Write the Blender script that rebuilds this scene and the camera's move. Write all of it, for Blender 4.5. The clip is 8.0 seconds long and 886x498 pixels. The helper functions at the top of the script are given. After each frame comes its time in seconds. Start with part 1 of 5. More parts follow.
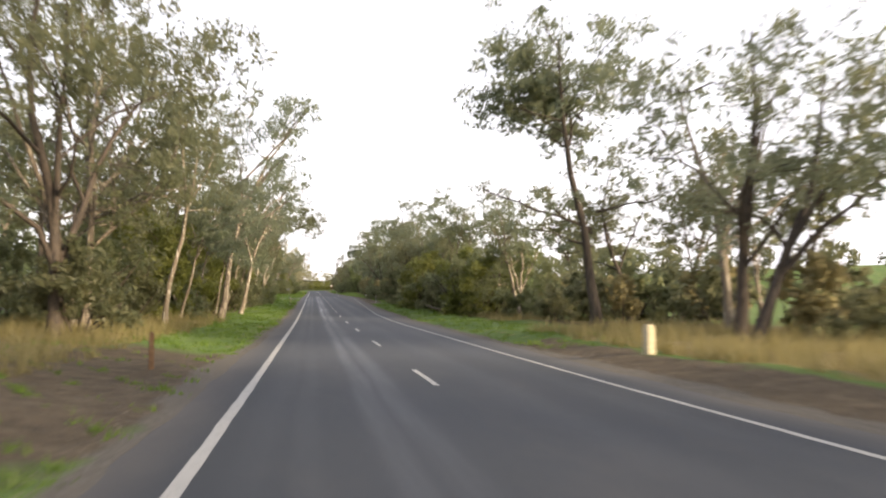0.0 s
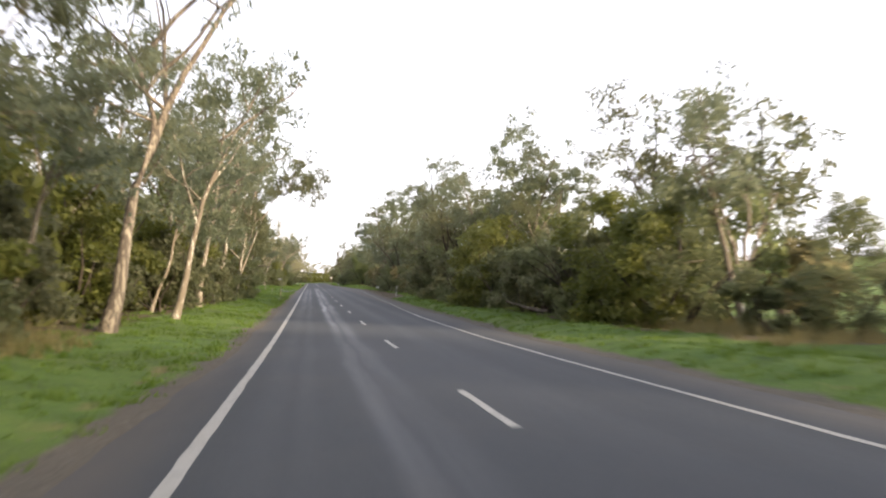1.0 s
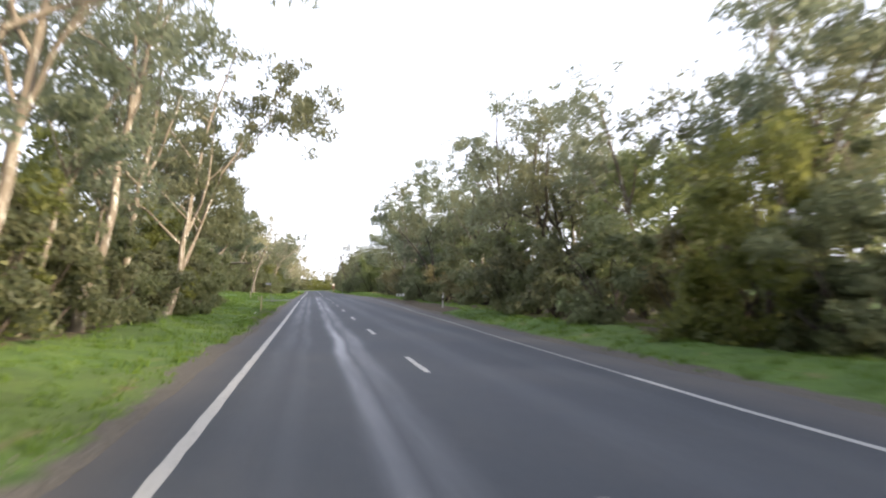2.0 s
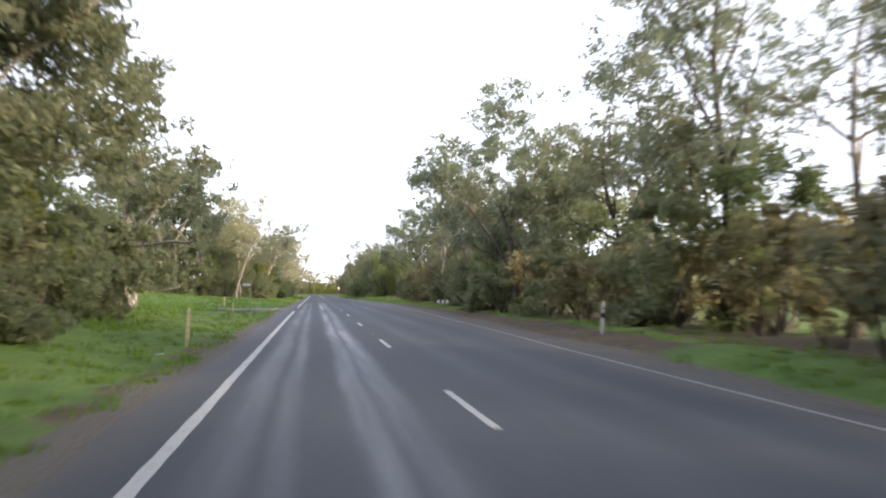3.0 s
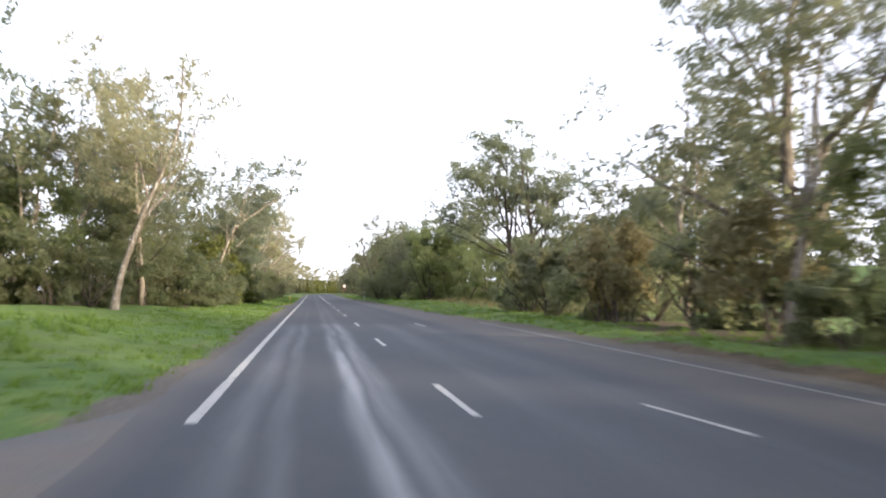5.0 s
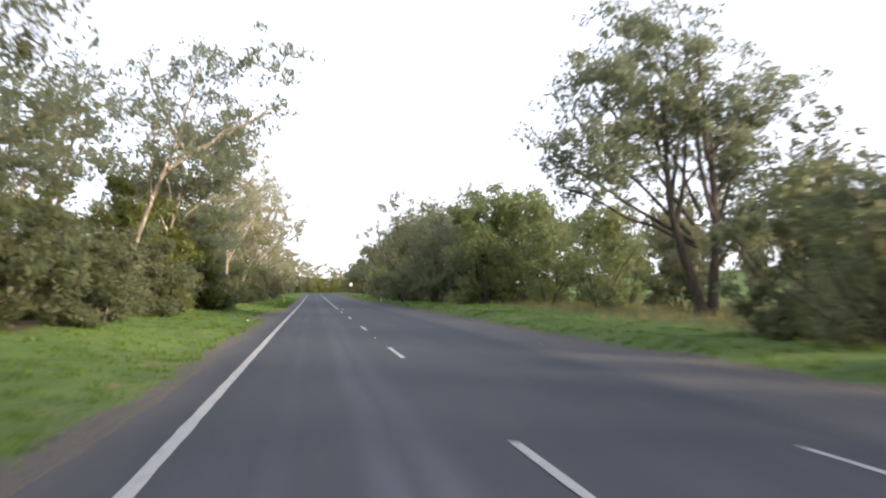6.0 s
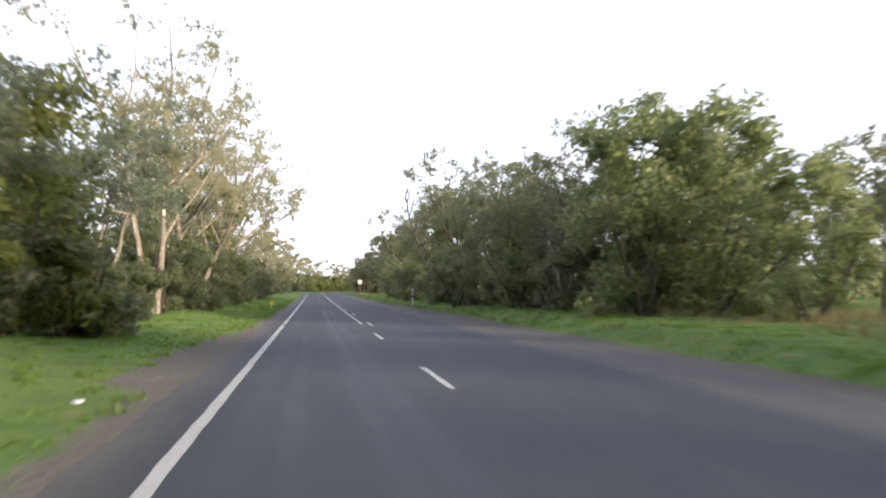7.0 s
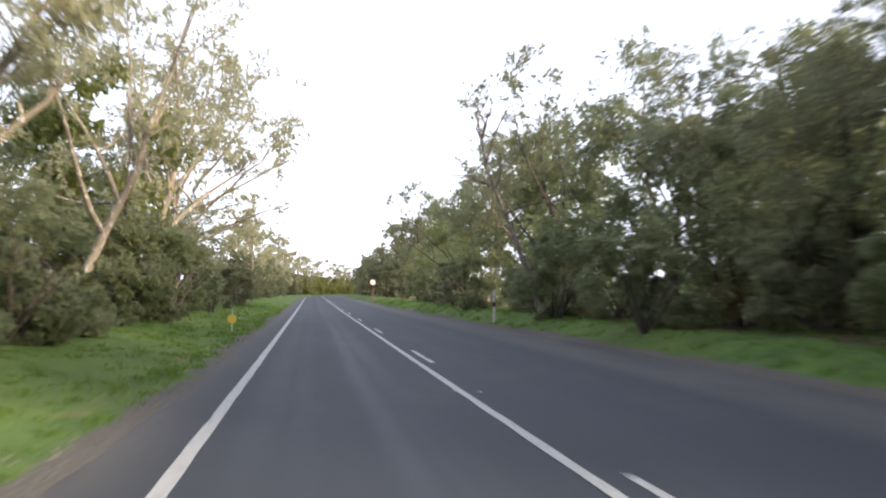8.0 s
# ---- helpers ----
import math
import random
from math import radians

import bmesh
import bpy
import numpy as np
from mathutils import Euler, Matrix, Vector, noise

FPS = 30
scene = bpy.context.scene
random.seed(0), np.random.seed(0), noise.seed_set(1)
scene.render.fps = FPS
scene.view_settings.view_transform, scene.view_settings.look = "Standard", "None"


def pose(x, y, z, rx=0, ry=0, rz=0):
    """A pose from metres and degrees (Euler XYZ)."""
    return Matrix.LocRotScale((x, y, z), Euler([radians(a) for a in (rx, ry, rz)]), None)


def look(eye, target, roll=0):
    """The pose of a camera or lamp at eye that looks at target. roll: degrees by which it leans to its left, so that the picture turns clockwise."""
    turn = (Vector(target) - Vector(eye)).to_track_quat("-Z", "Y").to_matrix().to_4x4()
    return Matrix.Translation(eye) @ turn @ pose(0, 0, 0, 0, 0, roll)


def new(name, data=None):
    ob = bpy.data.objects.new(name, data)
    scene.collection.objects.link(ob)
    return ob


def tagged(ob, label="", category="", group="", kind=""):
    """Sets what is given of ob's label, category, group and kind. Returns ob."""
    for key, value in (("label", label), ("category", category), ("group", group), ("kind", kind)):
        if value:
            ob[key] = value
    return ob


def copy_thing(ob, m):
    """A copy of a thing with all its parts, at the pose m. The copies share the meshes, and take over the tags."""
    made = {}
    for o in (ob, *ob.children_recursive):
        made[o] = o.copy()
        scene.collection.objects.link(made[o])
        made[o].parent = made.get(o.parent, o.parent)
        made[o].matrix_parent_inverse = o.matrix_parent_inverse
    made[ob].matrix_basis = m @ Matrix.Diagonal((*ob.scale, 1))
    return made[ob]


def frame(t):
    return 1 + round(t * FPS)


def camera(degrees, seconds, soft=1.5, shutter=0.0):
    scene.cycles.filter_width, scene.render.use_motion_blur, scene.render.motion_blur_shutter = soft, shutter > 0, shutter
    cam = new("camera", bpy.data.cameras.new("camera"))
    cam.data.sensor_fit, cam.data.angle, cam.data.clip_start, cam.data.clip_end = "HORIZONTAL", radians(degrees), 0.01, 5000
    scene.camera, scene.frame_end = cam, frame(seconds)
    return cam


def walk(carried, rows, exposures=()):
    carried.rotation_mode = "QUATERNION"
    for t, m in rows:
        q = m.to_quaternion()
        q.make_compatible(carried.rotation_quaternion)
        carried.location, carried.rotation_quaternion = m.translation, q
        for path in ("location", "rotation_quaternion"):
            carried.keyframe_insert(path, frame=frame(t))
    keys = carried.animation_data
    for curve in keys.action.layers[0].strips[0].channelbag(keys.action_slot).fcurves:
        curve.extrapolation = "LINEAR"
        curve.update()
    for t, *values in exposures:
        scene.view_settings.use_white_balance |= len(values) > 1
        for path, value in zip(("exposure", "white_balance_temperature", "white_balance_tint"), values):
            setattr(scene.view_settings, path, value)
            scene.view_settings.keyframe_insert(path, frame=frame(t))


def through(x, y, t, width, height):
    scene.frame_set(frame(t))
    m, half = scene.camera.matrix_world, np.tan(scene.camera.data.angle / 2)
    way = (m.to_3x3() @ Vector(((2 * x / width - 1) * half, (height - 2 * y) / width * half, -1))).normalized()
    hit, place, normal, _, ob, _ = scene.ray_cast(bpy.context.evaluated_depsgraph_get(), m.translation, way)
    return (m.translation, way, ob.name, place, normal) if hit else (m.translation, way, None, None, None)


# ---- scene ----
# ---- the camera and its walk ----
cam = camera(58.7, 8.0, soft=2.1, shutter=0.3)
PATH = [
    (0.0, -2.218, -14.089, 1.974, 92.908, 0.023, -9.391),
    (0.5, -2.265, 0.689, 1.711, 92.701, 0.098, -9.607),
    (1.0, -2.224, 15.562, 1.539, 92.412, -0.011, -9.533),
    (1.5, -2.146, 30.508, 1.366, 92.553, -0.064, -9.560),
    (1.7, -2.113, 36.687, 1.294, 92.728, 0.089, -9.500),
    (2.8, -2.011, 69.687, 1.313, 93.273, 0.014, -9.402),
    (3.0, -1.958, 75.637, 1.324, 93.287, -0.063, -9.294),
    (3.5, -1.981, 90.664, 1.401, 93.482, -0.005, -9.094),
    (4.0, -1.956, 105.752, 1.498, 93.500, 0.054, -9.296),
    (4.5, -1.951, 120.313, 1.590, 93.267, -0.025, -9.448),
    (6.0, -1.962, 163.663, 1.737, 93.090, -0.004, -9.359),
    (6.5, -2.023, 178.302, 1.765, 92.992, -0.028, -9.518),
    (7.0, -2.079, 193.201, 1.794, 92.990, -0.018, -9.366),
    (7.5, -2.153, 208.182, 1.806, 93.042, 0.003, -9.759),
    (8.0, -2.189, 223.161, 1.805, 93.188, 0.019, -9.474),
]
walk(cam, [(t, pose(x, y, z, rx, ry, rz)) for t, x, y, z, rx, ry, rz in PATH], exposures=[(0.0, -0.14, 7150, 13), (0.5, -0.24, 7050, 13), (1.0, -0.06, 6950, 13), (1.5, 0.18, 6500, 13), (3.0, 0.16, 6300, 13), (4.5, 0.16, 6300, 13), (6.0, -0.12, 6350, 13), (6.5, -0.25, 6350, 13), (7.2, 0.0, 6250, 13), (8.0, 0.0, 6200, 13)])

# ---- sky and sun: a low sun behind and to the right, thin bright haze ahead ----
SUN_DIR = Vector((0.74, -0.67, 0.29)).normalized()
world = bpy.data.worlds.new("sky")
scene.world = world
world.use_nodes = True
wn, wl = world.node_tree.nodes, world.node_tree.links
wn.clear()
sky = wn.new("ShaderNodeTexSky")
sky.sky_type = "NISHITA"
sky.sun_disc = False
sky.sun_elevation = math.asin(SUN_DIR.z)
sky.sun_rotation = math.atan2(SUN_DIR.x, SUN_DIR.y)
sky.air_density, sky.dust_density, sky.ozone_density = 1.0, 2.0, 1.0
haze = wn.new("ShaderNodeMix")
haze.data_type = "RGBA"
toward = wn.new("ShaderNodeTexCoord")
split = wn.new("ShaderNodeSeparateXYZ")
thick = wn.new("ShaderNodeMapRange")
for key, value in (("From Min", 0.05), ("From Max", 0.75), ("To Min", 0.85), ("To Max", 0.35)):
    thick.inputs[key].default_value = value
wl.new(toward.outputs["Generated"], split.inputs[0])
wl.new(split.outputs["Z"], thick.inputs["Value"])
wl.new(thick.outputs["Result"], haze.inputs["Factor"])
haze.inputs["B"].default_value = (11.0, 11.2, 12.6, 1)
back = wn.new("ShaderNodeBackground")
back.inputs["Strength"].default_value = 0.185
wout = wn.new("ShaderNodeOutputWorld")
wl.new(sky.outputs["Color"], haze.inputs["A"])
wl.new(haze.outputs["Result"], back.inputs["Color"])
wl.new(back.outputs["Background"], wout.inputs["Surface"])
sun = new("sun", bpy.data.lights.new("sun", "SUN"))
sun.data.energy, sun.data.angle, sun.data.color = 10.0, radians(10.0), (1.0, 0.83, 0.59)
sun.matrix_world = look(SUN_DIR * 100, (0, 0, 0))


# ---- materials ----
class Nodes:
    """Short ways to wire a node material."""

    def __init__(self, name, rough=0.8):
        self.mat = bpy.data.materials.new(name)
        self.mat.use_nodes = True
        self.n, self.l = self.mat.node_tree.nodes, self.mat.node_tree.links
        self.bsdf = self.n["Principled BSDF"]
        self.bsdf.inputs["Roughness"].default_value = rough
        self.geo = self.n.new("ShaderNodeNewGeometry")
        self.xyz = None

    def put(self, socket, value):
        if isinstance(value, bpy.types.NodeSocket):
            self.l.new(value, socket)
        elif isinstance(value, (tuple, list)) and socket.type == "RGBA":
            socket.default_value = (*value[:3], 1)
        else:
            socket.default_value = value

    def noise(self, scale, detail=4, stretch=None, rough=0.6, local=False):
        node = self.n.new("ShaderNodeTexNoise")
        node.inputs["Scale"].default_value, node.inputs["Detail"].default_value = scale, detail
        node.inputs["Roughness"].default_value = rough
        src = self.geo.outputs["Position"]
        if local:
            src = self.n.new("ShaderNodeTexCoord").outputs["Object"]
        if stretch:
            m = self.n.new("ShaderNodeVectorMath")
            m.operation = "MULTIPLY"
            self.l.new(src, m.inputs[0])
            m.inputs[1].default_value = stretch
            src = m.outputs[0]
        self.l.new(src, node.inputs["Vector"])
        return node.outputs["Fac"]

    def ramp(self, value, *stops):
        node = self.n.new("ShaderNodeValToRGB")
        el = node.color_ramp.elements
        while len(el) < len(stops):
            el.new(0.5)
        for e, (at, colour) in zip(el, stops):
            c = (colour,) * 3 if isinstance(colour, (int, float)) else colour
            e.position, e.color = at, (*c, 1)
        self.put(node.inputs["Fac"], value)
        return node.outputs["Color"]

    def mix(self, factor, a, b, how="MIX"):
        node = self.n.new("ShaderNodeMix")
        node.data_type, node.blend_type = "RGBA", how
        for key, value in (("Factor", factor), ("A", a), ("B", b)):
            self.put(node.inputs[key], value)
        return node.outputs["Result"]

    def math(self, how, a, b=0.0):
        node = self.n.new("ShaderNodeMath")
        node.operation = how
        self.put(node.inputs[0], a)
        self.put(node.inputs[1], b)
        return node.outputs[0]

    def axis(self, name):
        if self.xyz is None:
            self.xyz = self.n.new("ShaderNodeSeparateXYZ")
            self.l.new(self.geo.outputs["Position"], self.xyz.inputs[0])
        return self.xyz.outputs[name]

    def attribute(self, name):
        node = self.n.new("ShaderNodeAttribute")
        node.attribute_name = name
        return node.outputs["Fac"]

    def bump(self, value, strength=0.4, distance=0.02):
        node = self.n.new("ShaderNodeBump")
        node.inputs["Strength"].default_value, node.inputs["Distance"].default_value = strength, distance
        self.put(node.inputs["Height"], value)
        self.l.new(node.outputs["Normal"], self.bsdf.inputs["Normal"])

    def done(self, colour, rough=None):
        self.put(self.bsdf.inputs["Base Color"], colour)
        if rough is not None:
            self.put(self.bsdf.inputs["Roughness"], rough)
        return self.mat


def asphalt_material():
    k = Nodes("worn_asphalt")
    broad = k.noise(0.22, 5, (1, 0.25, 1))
    fine = k.noise(55, 3)
    stain = k.noise(1.1, 6, (1, 0.35, 1))
    old = k.ramp(broad, (0.34, (0.051, 0.055, 0.063)), (0.66, (0.067, 0.072, 0.081)))
    fresh = k.ramp(broad, (0.3, (0.034, 0.037, 0.043)), (0.7, (0.046, 0.049, 0.057)))
    # the newer seal begins across the road at 169 m
    newer = k.ramp(k.math("MULTIPLY", k.axis("Y"), 0.001), (0.1688, 0.0), (0.1692, 1.0))
    # and an older dark patch ends at 5 m
    patch = k.ramp(k.math("ADD", k.math("MULTIPLY", k.axis("Y"), 0.001), 0.5), (0.5045, 1.0), (0.5052, 0.0))
    colour = k.mix(newer, old, fresh)
    colour = k.mix(k.math("MULTIPLY", patch, 0.8), colour, fresh)
    colour = k.mix(k.ramp(fine, (0.38, 0.0), (0.62, 1.0)), k.mix(0.28, colour, (0, 0, 0)), colour)
    colour = k.mix(k.ramp(stain, (0.5, 0.0), (0.8, 0.35)), colour, (0.085, 0.08, 0.075))
    colour = k.mix(k.ramp(k.noise(7, 4), (0.35, 0.16), (0.6, 0.0)), colour, (0.02, 0.02, 0.022))
    # dusty shoulders outside the edge lines
    off = k.math("ABSOLUTE", k.axis("X"))
    dusty = k.math("MULTIPLY", k.ramp(k.math("MULTIPLY", off, 0.1), (0.335, 0.0), (0.40, 0.75)), k.ramp(stain, (0.25, 0.55), (0.6, 1.0)))
    colour = k.mix(dusty, colour, (0.108, 0.096, 0.085))
    # polished wheel tracks of both lanes, each a pair of smooth flushed stripes
    polish = None
    waver = k.math("MULTIPLY", k.math("SUBTRACT", k.noise(0.12, 2, (0.2, 1, 1)), 0.5), 0.35)
    for at, half, much in ((-2.74, 0.24, 0.62), (-2.26, 0.16, 0.58), (-1.33, 0.19, 1.0), (-0.92, 0.24, 0.8), (1.05, 0.38, 0.28), (2.45, 0.38, 0.28)):
        d = k.math("DIVIDE", k.math("SUBTRACT", k.math("ADD", k.axis("X"), waver), at), half)
        d2 = k.math("MULTIPLY", d, d)
        if at < -2.0:
            much = k.ramp(k.math("MULTIPLY", k.axis("Y"), 0.001), (0.05, 0.45 * much), (0.085, much))
        track = k.math("MULTIPLY", k.math("POWER", 2.718, k.math("MULTIPLY", k.math("POWER", d2, 1.4), -1.0)), much)
        polish = track if polish is None else k.math("MAXIMUM", polish, track)
    patchy = k.ramp(k.noise(0.55, 4, (2.2, 0.10, 1)), (0.36, 0.35), (0.62, 1.0))
    # they are strongest on the stretch before the newer seal
    strong = k.ramp(k.math("MULTIPLY", k.axis("Y"), 0.001), (0.03, 0.6), (0.08, 1.0))
    polish = k.math("MULTIPLY", polish, k.math("MULTIPLY", patchy, strong))
    polish = k.math("MULTIPLY", polish, k.math("SUBTRACT", 1.0, k.math("MULTIPLY", newer, 0.75)))
    k.put(k.bsdf.inputs["Specular IOR Level"], 0.5)
    # the blue of the reflected sky is tinted into the road's sheen
    k.put(k.bsdf.inputs["Specular Tint"], (0.74, 0.87, 1.0))
    rough = k.math("SUBTRACT", 0.76, k.math("MULTIPLY", polish, 0.40))
    k.bump(fine, 0.35, 0.006)
    return k.done(colour, rough)


def paint_material(name, colour):
    k = Nodes(name, 0.6)
    wear = k.ramp(k.noise(9, 6), (0.30, 1.0), (0.46, 0.0))
    fleck = k.ramp(k.noise(70, 3), (0.36, 1.0), (0.5, 0.0))
    c = k.mix(wear, colour, tuple(v * 0.45 for v in colour))
    c = k.mix(k.math("MULTIPLY", fleck, 0.5), c, (0.12, 0.12, 0.12))
    k.bump(k.noise(80, 2), 0.3, 0.004)
    return k.done(c)


def ground_material():
    k = Nodes("verge_ground", 0.95)
    broad, mid, fine = k.noise(0.12, 5), k.noise(0.9, 6), k.noise(14, 4)
    grass = k.ramp(mid, (0.28, (0.052, 0.112, 0.016)), (0.52, (0.098, 0.188, 0.026)), (0.75, (0.155, 0.23, 0.042)))
    grass = k.mix(k.ramp(broad, (0.42, 0.0), (0.7, 0.45)), grass, (0.155, 0.185, 0.042))
    straw = k.ramp(fine, (0.3, (0.17, 0.12, 0.055)), (0.7, (0.30, 0.23, 0.11)))
    dirt = k.ramp(k.noise(2.3, 8), (0.28, (0.046, 0.032, 0.019)), (0.55, (0.108, 0.078, 0.047)), (0.8, (0.175, 0.135, 0.088)))
    litter = k.ramp(fine, (0.25, (0.035, 0.026, 0.015)), (0.6, (0.11, 0.085, 0.045)), (0.85, (0.17, 0.13, 0.07)))
    edge = k.math("MULTIPLY", k.math("SUBTRACT", mid, 0.5), 1.1)
    def cover(name):
        return k.ramp(k.math("ADD", k.attribute(name), edge), (0.38, 0.0), (0.62, 1.0))
    c = k.mix(cover("woods"), grass, litter)
    c = k.mix(cover("straw"), c, straw)
    c = k.mix(cover("dirt"), c, dirt)
    gravel = k.ramp(k.noise(26, 5), (0.3, (0.085, 0.076, 0.066)), (0.55, (0.15, 0.134, 0.114)), (0.8, (0.23, 0.206, 0.176)))
    c = k.mix(cover("gravel"), c, gravel)
    c = k.mix(k.math("MULTIPLY", k.ramp(fine, (0.35, 1.0), (0.6, 0.0)), 0.45), c, (0.02, 0.025, 0.008))
    k.bump(k.math("ADD", fine, k.math("MULTIPLY", mid, 2.0)), 0.7, 0.08)
    return k.done(c)


def leaf_material(name, dark, mid, light, through=0.45):
    k = Nodes(name, 0.5)
    leaf = k.geo.outputs["Random Per Island"]
    info = k.n.new("ShaderNodeObjectInfo")
    c = k.ramp(leaf, (0.0, dark), (0.55, mid), (1.0, light))
    c = k.mix(k.math("MULTIPLY", info.outputs["Random"], 0.34), c, (0.130, 0.122, 0.070))
    clump = k.noise(0.9, 3, local=True)
    c = k.mix(k.ramp(clump, (0.35, 0.35), (0.7, 0.0)), c, dark)
    k.put(k.bsdf.inputs["Base Color"], c)
    k.bsdf.inputs["Specular IOR Level"].default_value = 0.35
    tr = k.n.new("ShaderNodeBsdfTranslucent")
    k.l.new(k.mix(0.5, c, tuple(min(v * 2.0, 1) for v in light)), tr.inputs["Color"])
    add = k.n.new("ShaderNodeMixShader")
    add.inputs[0].default_value = through
    k.l.new(k.bsdf.outputs[0], add.inputs[1])
    k.l.new(tr.outputs[0], add.inputs[2])
    k.l.new(add.outputs[0], k.n["Material Output"].inputs["Surface"])
    return k.mat


def bark_material(name, pale, warm, dark, much):
    """Gum bark: pale smooth wood with hanging strips of darker bark, more of it near the foot."""
    k = Nodes(name, 0.8)
    streak = k.noise(2.2, 5, (5, 5, 0.7), local=True)
    patch = k.noise(0.8, 4, (1.5, 1.5, 0.5), local=True)
    c = k.mix(k.ramp(patch, (0.35, 0.0), (0.65, 1.0)), pale, warm)
    c = k.mix(k.ramp(streak, (0.62 - 0.3 * much, 1.0), (0.70 - 0.2 * much, 0.0)), c, dark)
    k.bump(streak, 0.6, 0.05)
    return k.done(c)


def plain_material(name, colour, rough=0.6, speck=0.25, scale=14.0, metal=0.0):
    k = Nodes(name, rough)
    k.bsdf.inputs["Metallic"].default_value = metal
    c = k.mix(k.ramp(k.noise(scale, 5, local=True), (0.35, speck), (0.65, 0.0)), colour, tuple(v * 0.4 for v in colour))
    k.bump(k.noise(scale * 3, 3, local=True), 0.3, 0.01)
    return k.done(c)


ASPHALT = asphalt_material()
WHITE_PAINT = paint_material("white_road_paint", (0.45, 0.45, 0.43))
WORN_PAINT = paint_material("worn_road_paint", (0.27, 0.27, 0.26))
GROUND = ground_material()
LEAF_GUM = leaf_material("gum_leaves", (0.066, 0.088, 0.052), (0.145, 0.172, 0.106), (0.26, 0.28, 0.185), 0.58)
LEAF_OLIVE = leaf_material("olive_leaves", (0.050, 0.068, 0.036), (0.122, 0.140, 0.074), (0.235, 0.232, 0.135), 0.55)
LEAF_BRIGHT = leaf_material("wattle_leaves", (0.058, 0.076, 0.018), (0.128, 0.152, 0.038), (0.23, 0.24, 0.068), 0.5)
LEAF_DARK = leaf_material("dark_scrub_leaves", (0.072, 0.094, 0.052), (0.145, 0.170, 0.092), (0.24, 0.255, 0.14), 0.68)
# gum leaves again, with the low sun's golden light put into their colour
LEAF_GOLD = leaf_material("sun_tinted_gum_leaves", (0.125, 0.130, 0.072), (0.265, 0.262, 0.150), (0.46, 0.43, 0.27), 0.6)
LEAF_GREEN = leaf_material("green_scrub_leaves", (0.056, 0.080, 0.030), (0.130, 0.168, 0.078), (0.25, 0.28, 0.13), 0.66)
LEAF_BROWN = leaf_material("dry_brown_leaves", (0.080, 0.072, 0.038), (0.165, 0.150, 0.080), (0.285, 0.255, 0.14), 0.7)
LEAF_STRAW = leaf_material("dry_stems", (0.13, 0.115, 0.042), (0.235, 0.205, 0.085), (0.35, 0.30, 0.145), 0.35)
LEAF_GRASS = leaf_material("grass_blades", (0.050, 0.112, 0.014), (0.108, 0.208, 0.024), (0.19, 0.29, 0.043), 0.4)
BARK_PALE = bark_material("pale_gum_bark", (0.66, 0.65, 0.60), (0.55, 0.53, 0.46), (0.18, 0.15, 0.115), 0.2)
BARK_WARM = bark_material("warm_gum_bark", (0.36, 0.32, 0.255), (0.24, 0.20, 0.15), (0.085, 0.068, 0.054), 0.5)
BARK_DARK = bark_material("dark_rough_bark", (0.085, 0.068, 0.055), (0.06, 0.045, 0.035), (0.025, 0.02, 0.017), 0.8)
POST_WHITE = plain_material("weathered_white_post", (0.62, 0.61, 0.57), 0.6, 0.45)
POST_CREAM = plain_material("cream_painted_wood", (0.52, 0.47, 0.33), 0.8, 0.6, 9)
POST_WOOD = plain_material("weathered_yellow_wood", (0.44, 0.41, 0.25), 0.85, 0.6, 9)
POST_BROWN = plain_material("weathered_brown_wood", (0.17, 0.10, 0.055), 0.9, 0.6, 9)
BLACK_BAND = plain_material("black_plastic", (0.02, 0.02, 0.02), 0.5)
RED_GLASS = plain_material("red_reflector", (0.45, 0.02, 0.015), 0.25)
SIGN_GREY = plain_material("galvanised_steel", (0.42, 0.43, 0.44), 0.45, 0.2, 20, 0.7)
POLE_GREEN = plain_material("dull_green_steel", (0.15, 0.165, 0.13), 0.6, 0.3)
SIGN_WHITE = plain_material("white_sign_sheet", (0.74, 0.74, 0.72), 0.4, 0.15)
SIGN_BLUE = plain_material("pale_blue_sign_sheet", (0.15, 0.16, 0.235), 0.55, 0.2)
SIGN_RED = plain_material("red_sign_sheet", (0.34, 0.06, 0.05), 0.4, 0.15)
SIGN_YELLOW = plain_material("yellow_sign_sheet", (0.52, 0.40, 0.05), 0.6, 0.4)
DEAD_WOOD = bark_material("dead_grey_wood", (0.34, 0.31, 0.27), (0.26, 0.21, 0.16), (0.10, 0.08, 0.06), 0.3)
LITTER_WHITE = plain_material("white_litter", (0.8, 0.8, 0.8), 0.5)

# ---- the lie of the land ----
KNOT_Y = np.arange(-40.0, 521.0, 40.0)
KNOT_Z = np.array([0.96, 0.23, -0.23, -0.15, 0.10, 0.24, 0.32, 0.32, 0.40, 0.61, 0.80, 0.89, 0.95, 1.04, 1.14])


def road_z(y):
    """The road's long profile."""
    y = np.asarray(y, float)
    a = np.interp(y, KNOT_Y, KNOT_Z)
    b = 0.5 * (np.interp(y - 7, KNOT_Y, KNOT_Z) + np.interp(y + 7, KNOT_Y, KNOT_Z))
    return 0.5 * (a + b)


def bend(y):
    """How far the road has swung to the right beyond 400 m."""
    d = np.clip(np.asarray(y, float) - 400, 0, None)
    return np.where(d < 180, 0.0013 * d * d, 0.0013 * 180 * 180 + 0.468 * (d - 180))


def left_edge(y):
    y = np.asarray(y, float)
    return bend(y) - 4.18 - 0.07 * np.sin(y * 0.31) - 0.03 * np.sin(y * 1.13 + 1) - 0.02 * np.sin(y * 2.9)


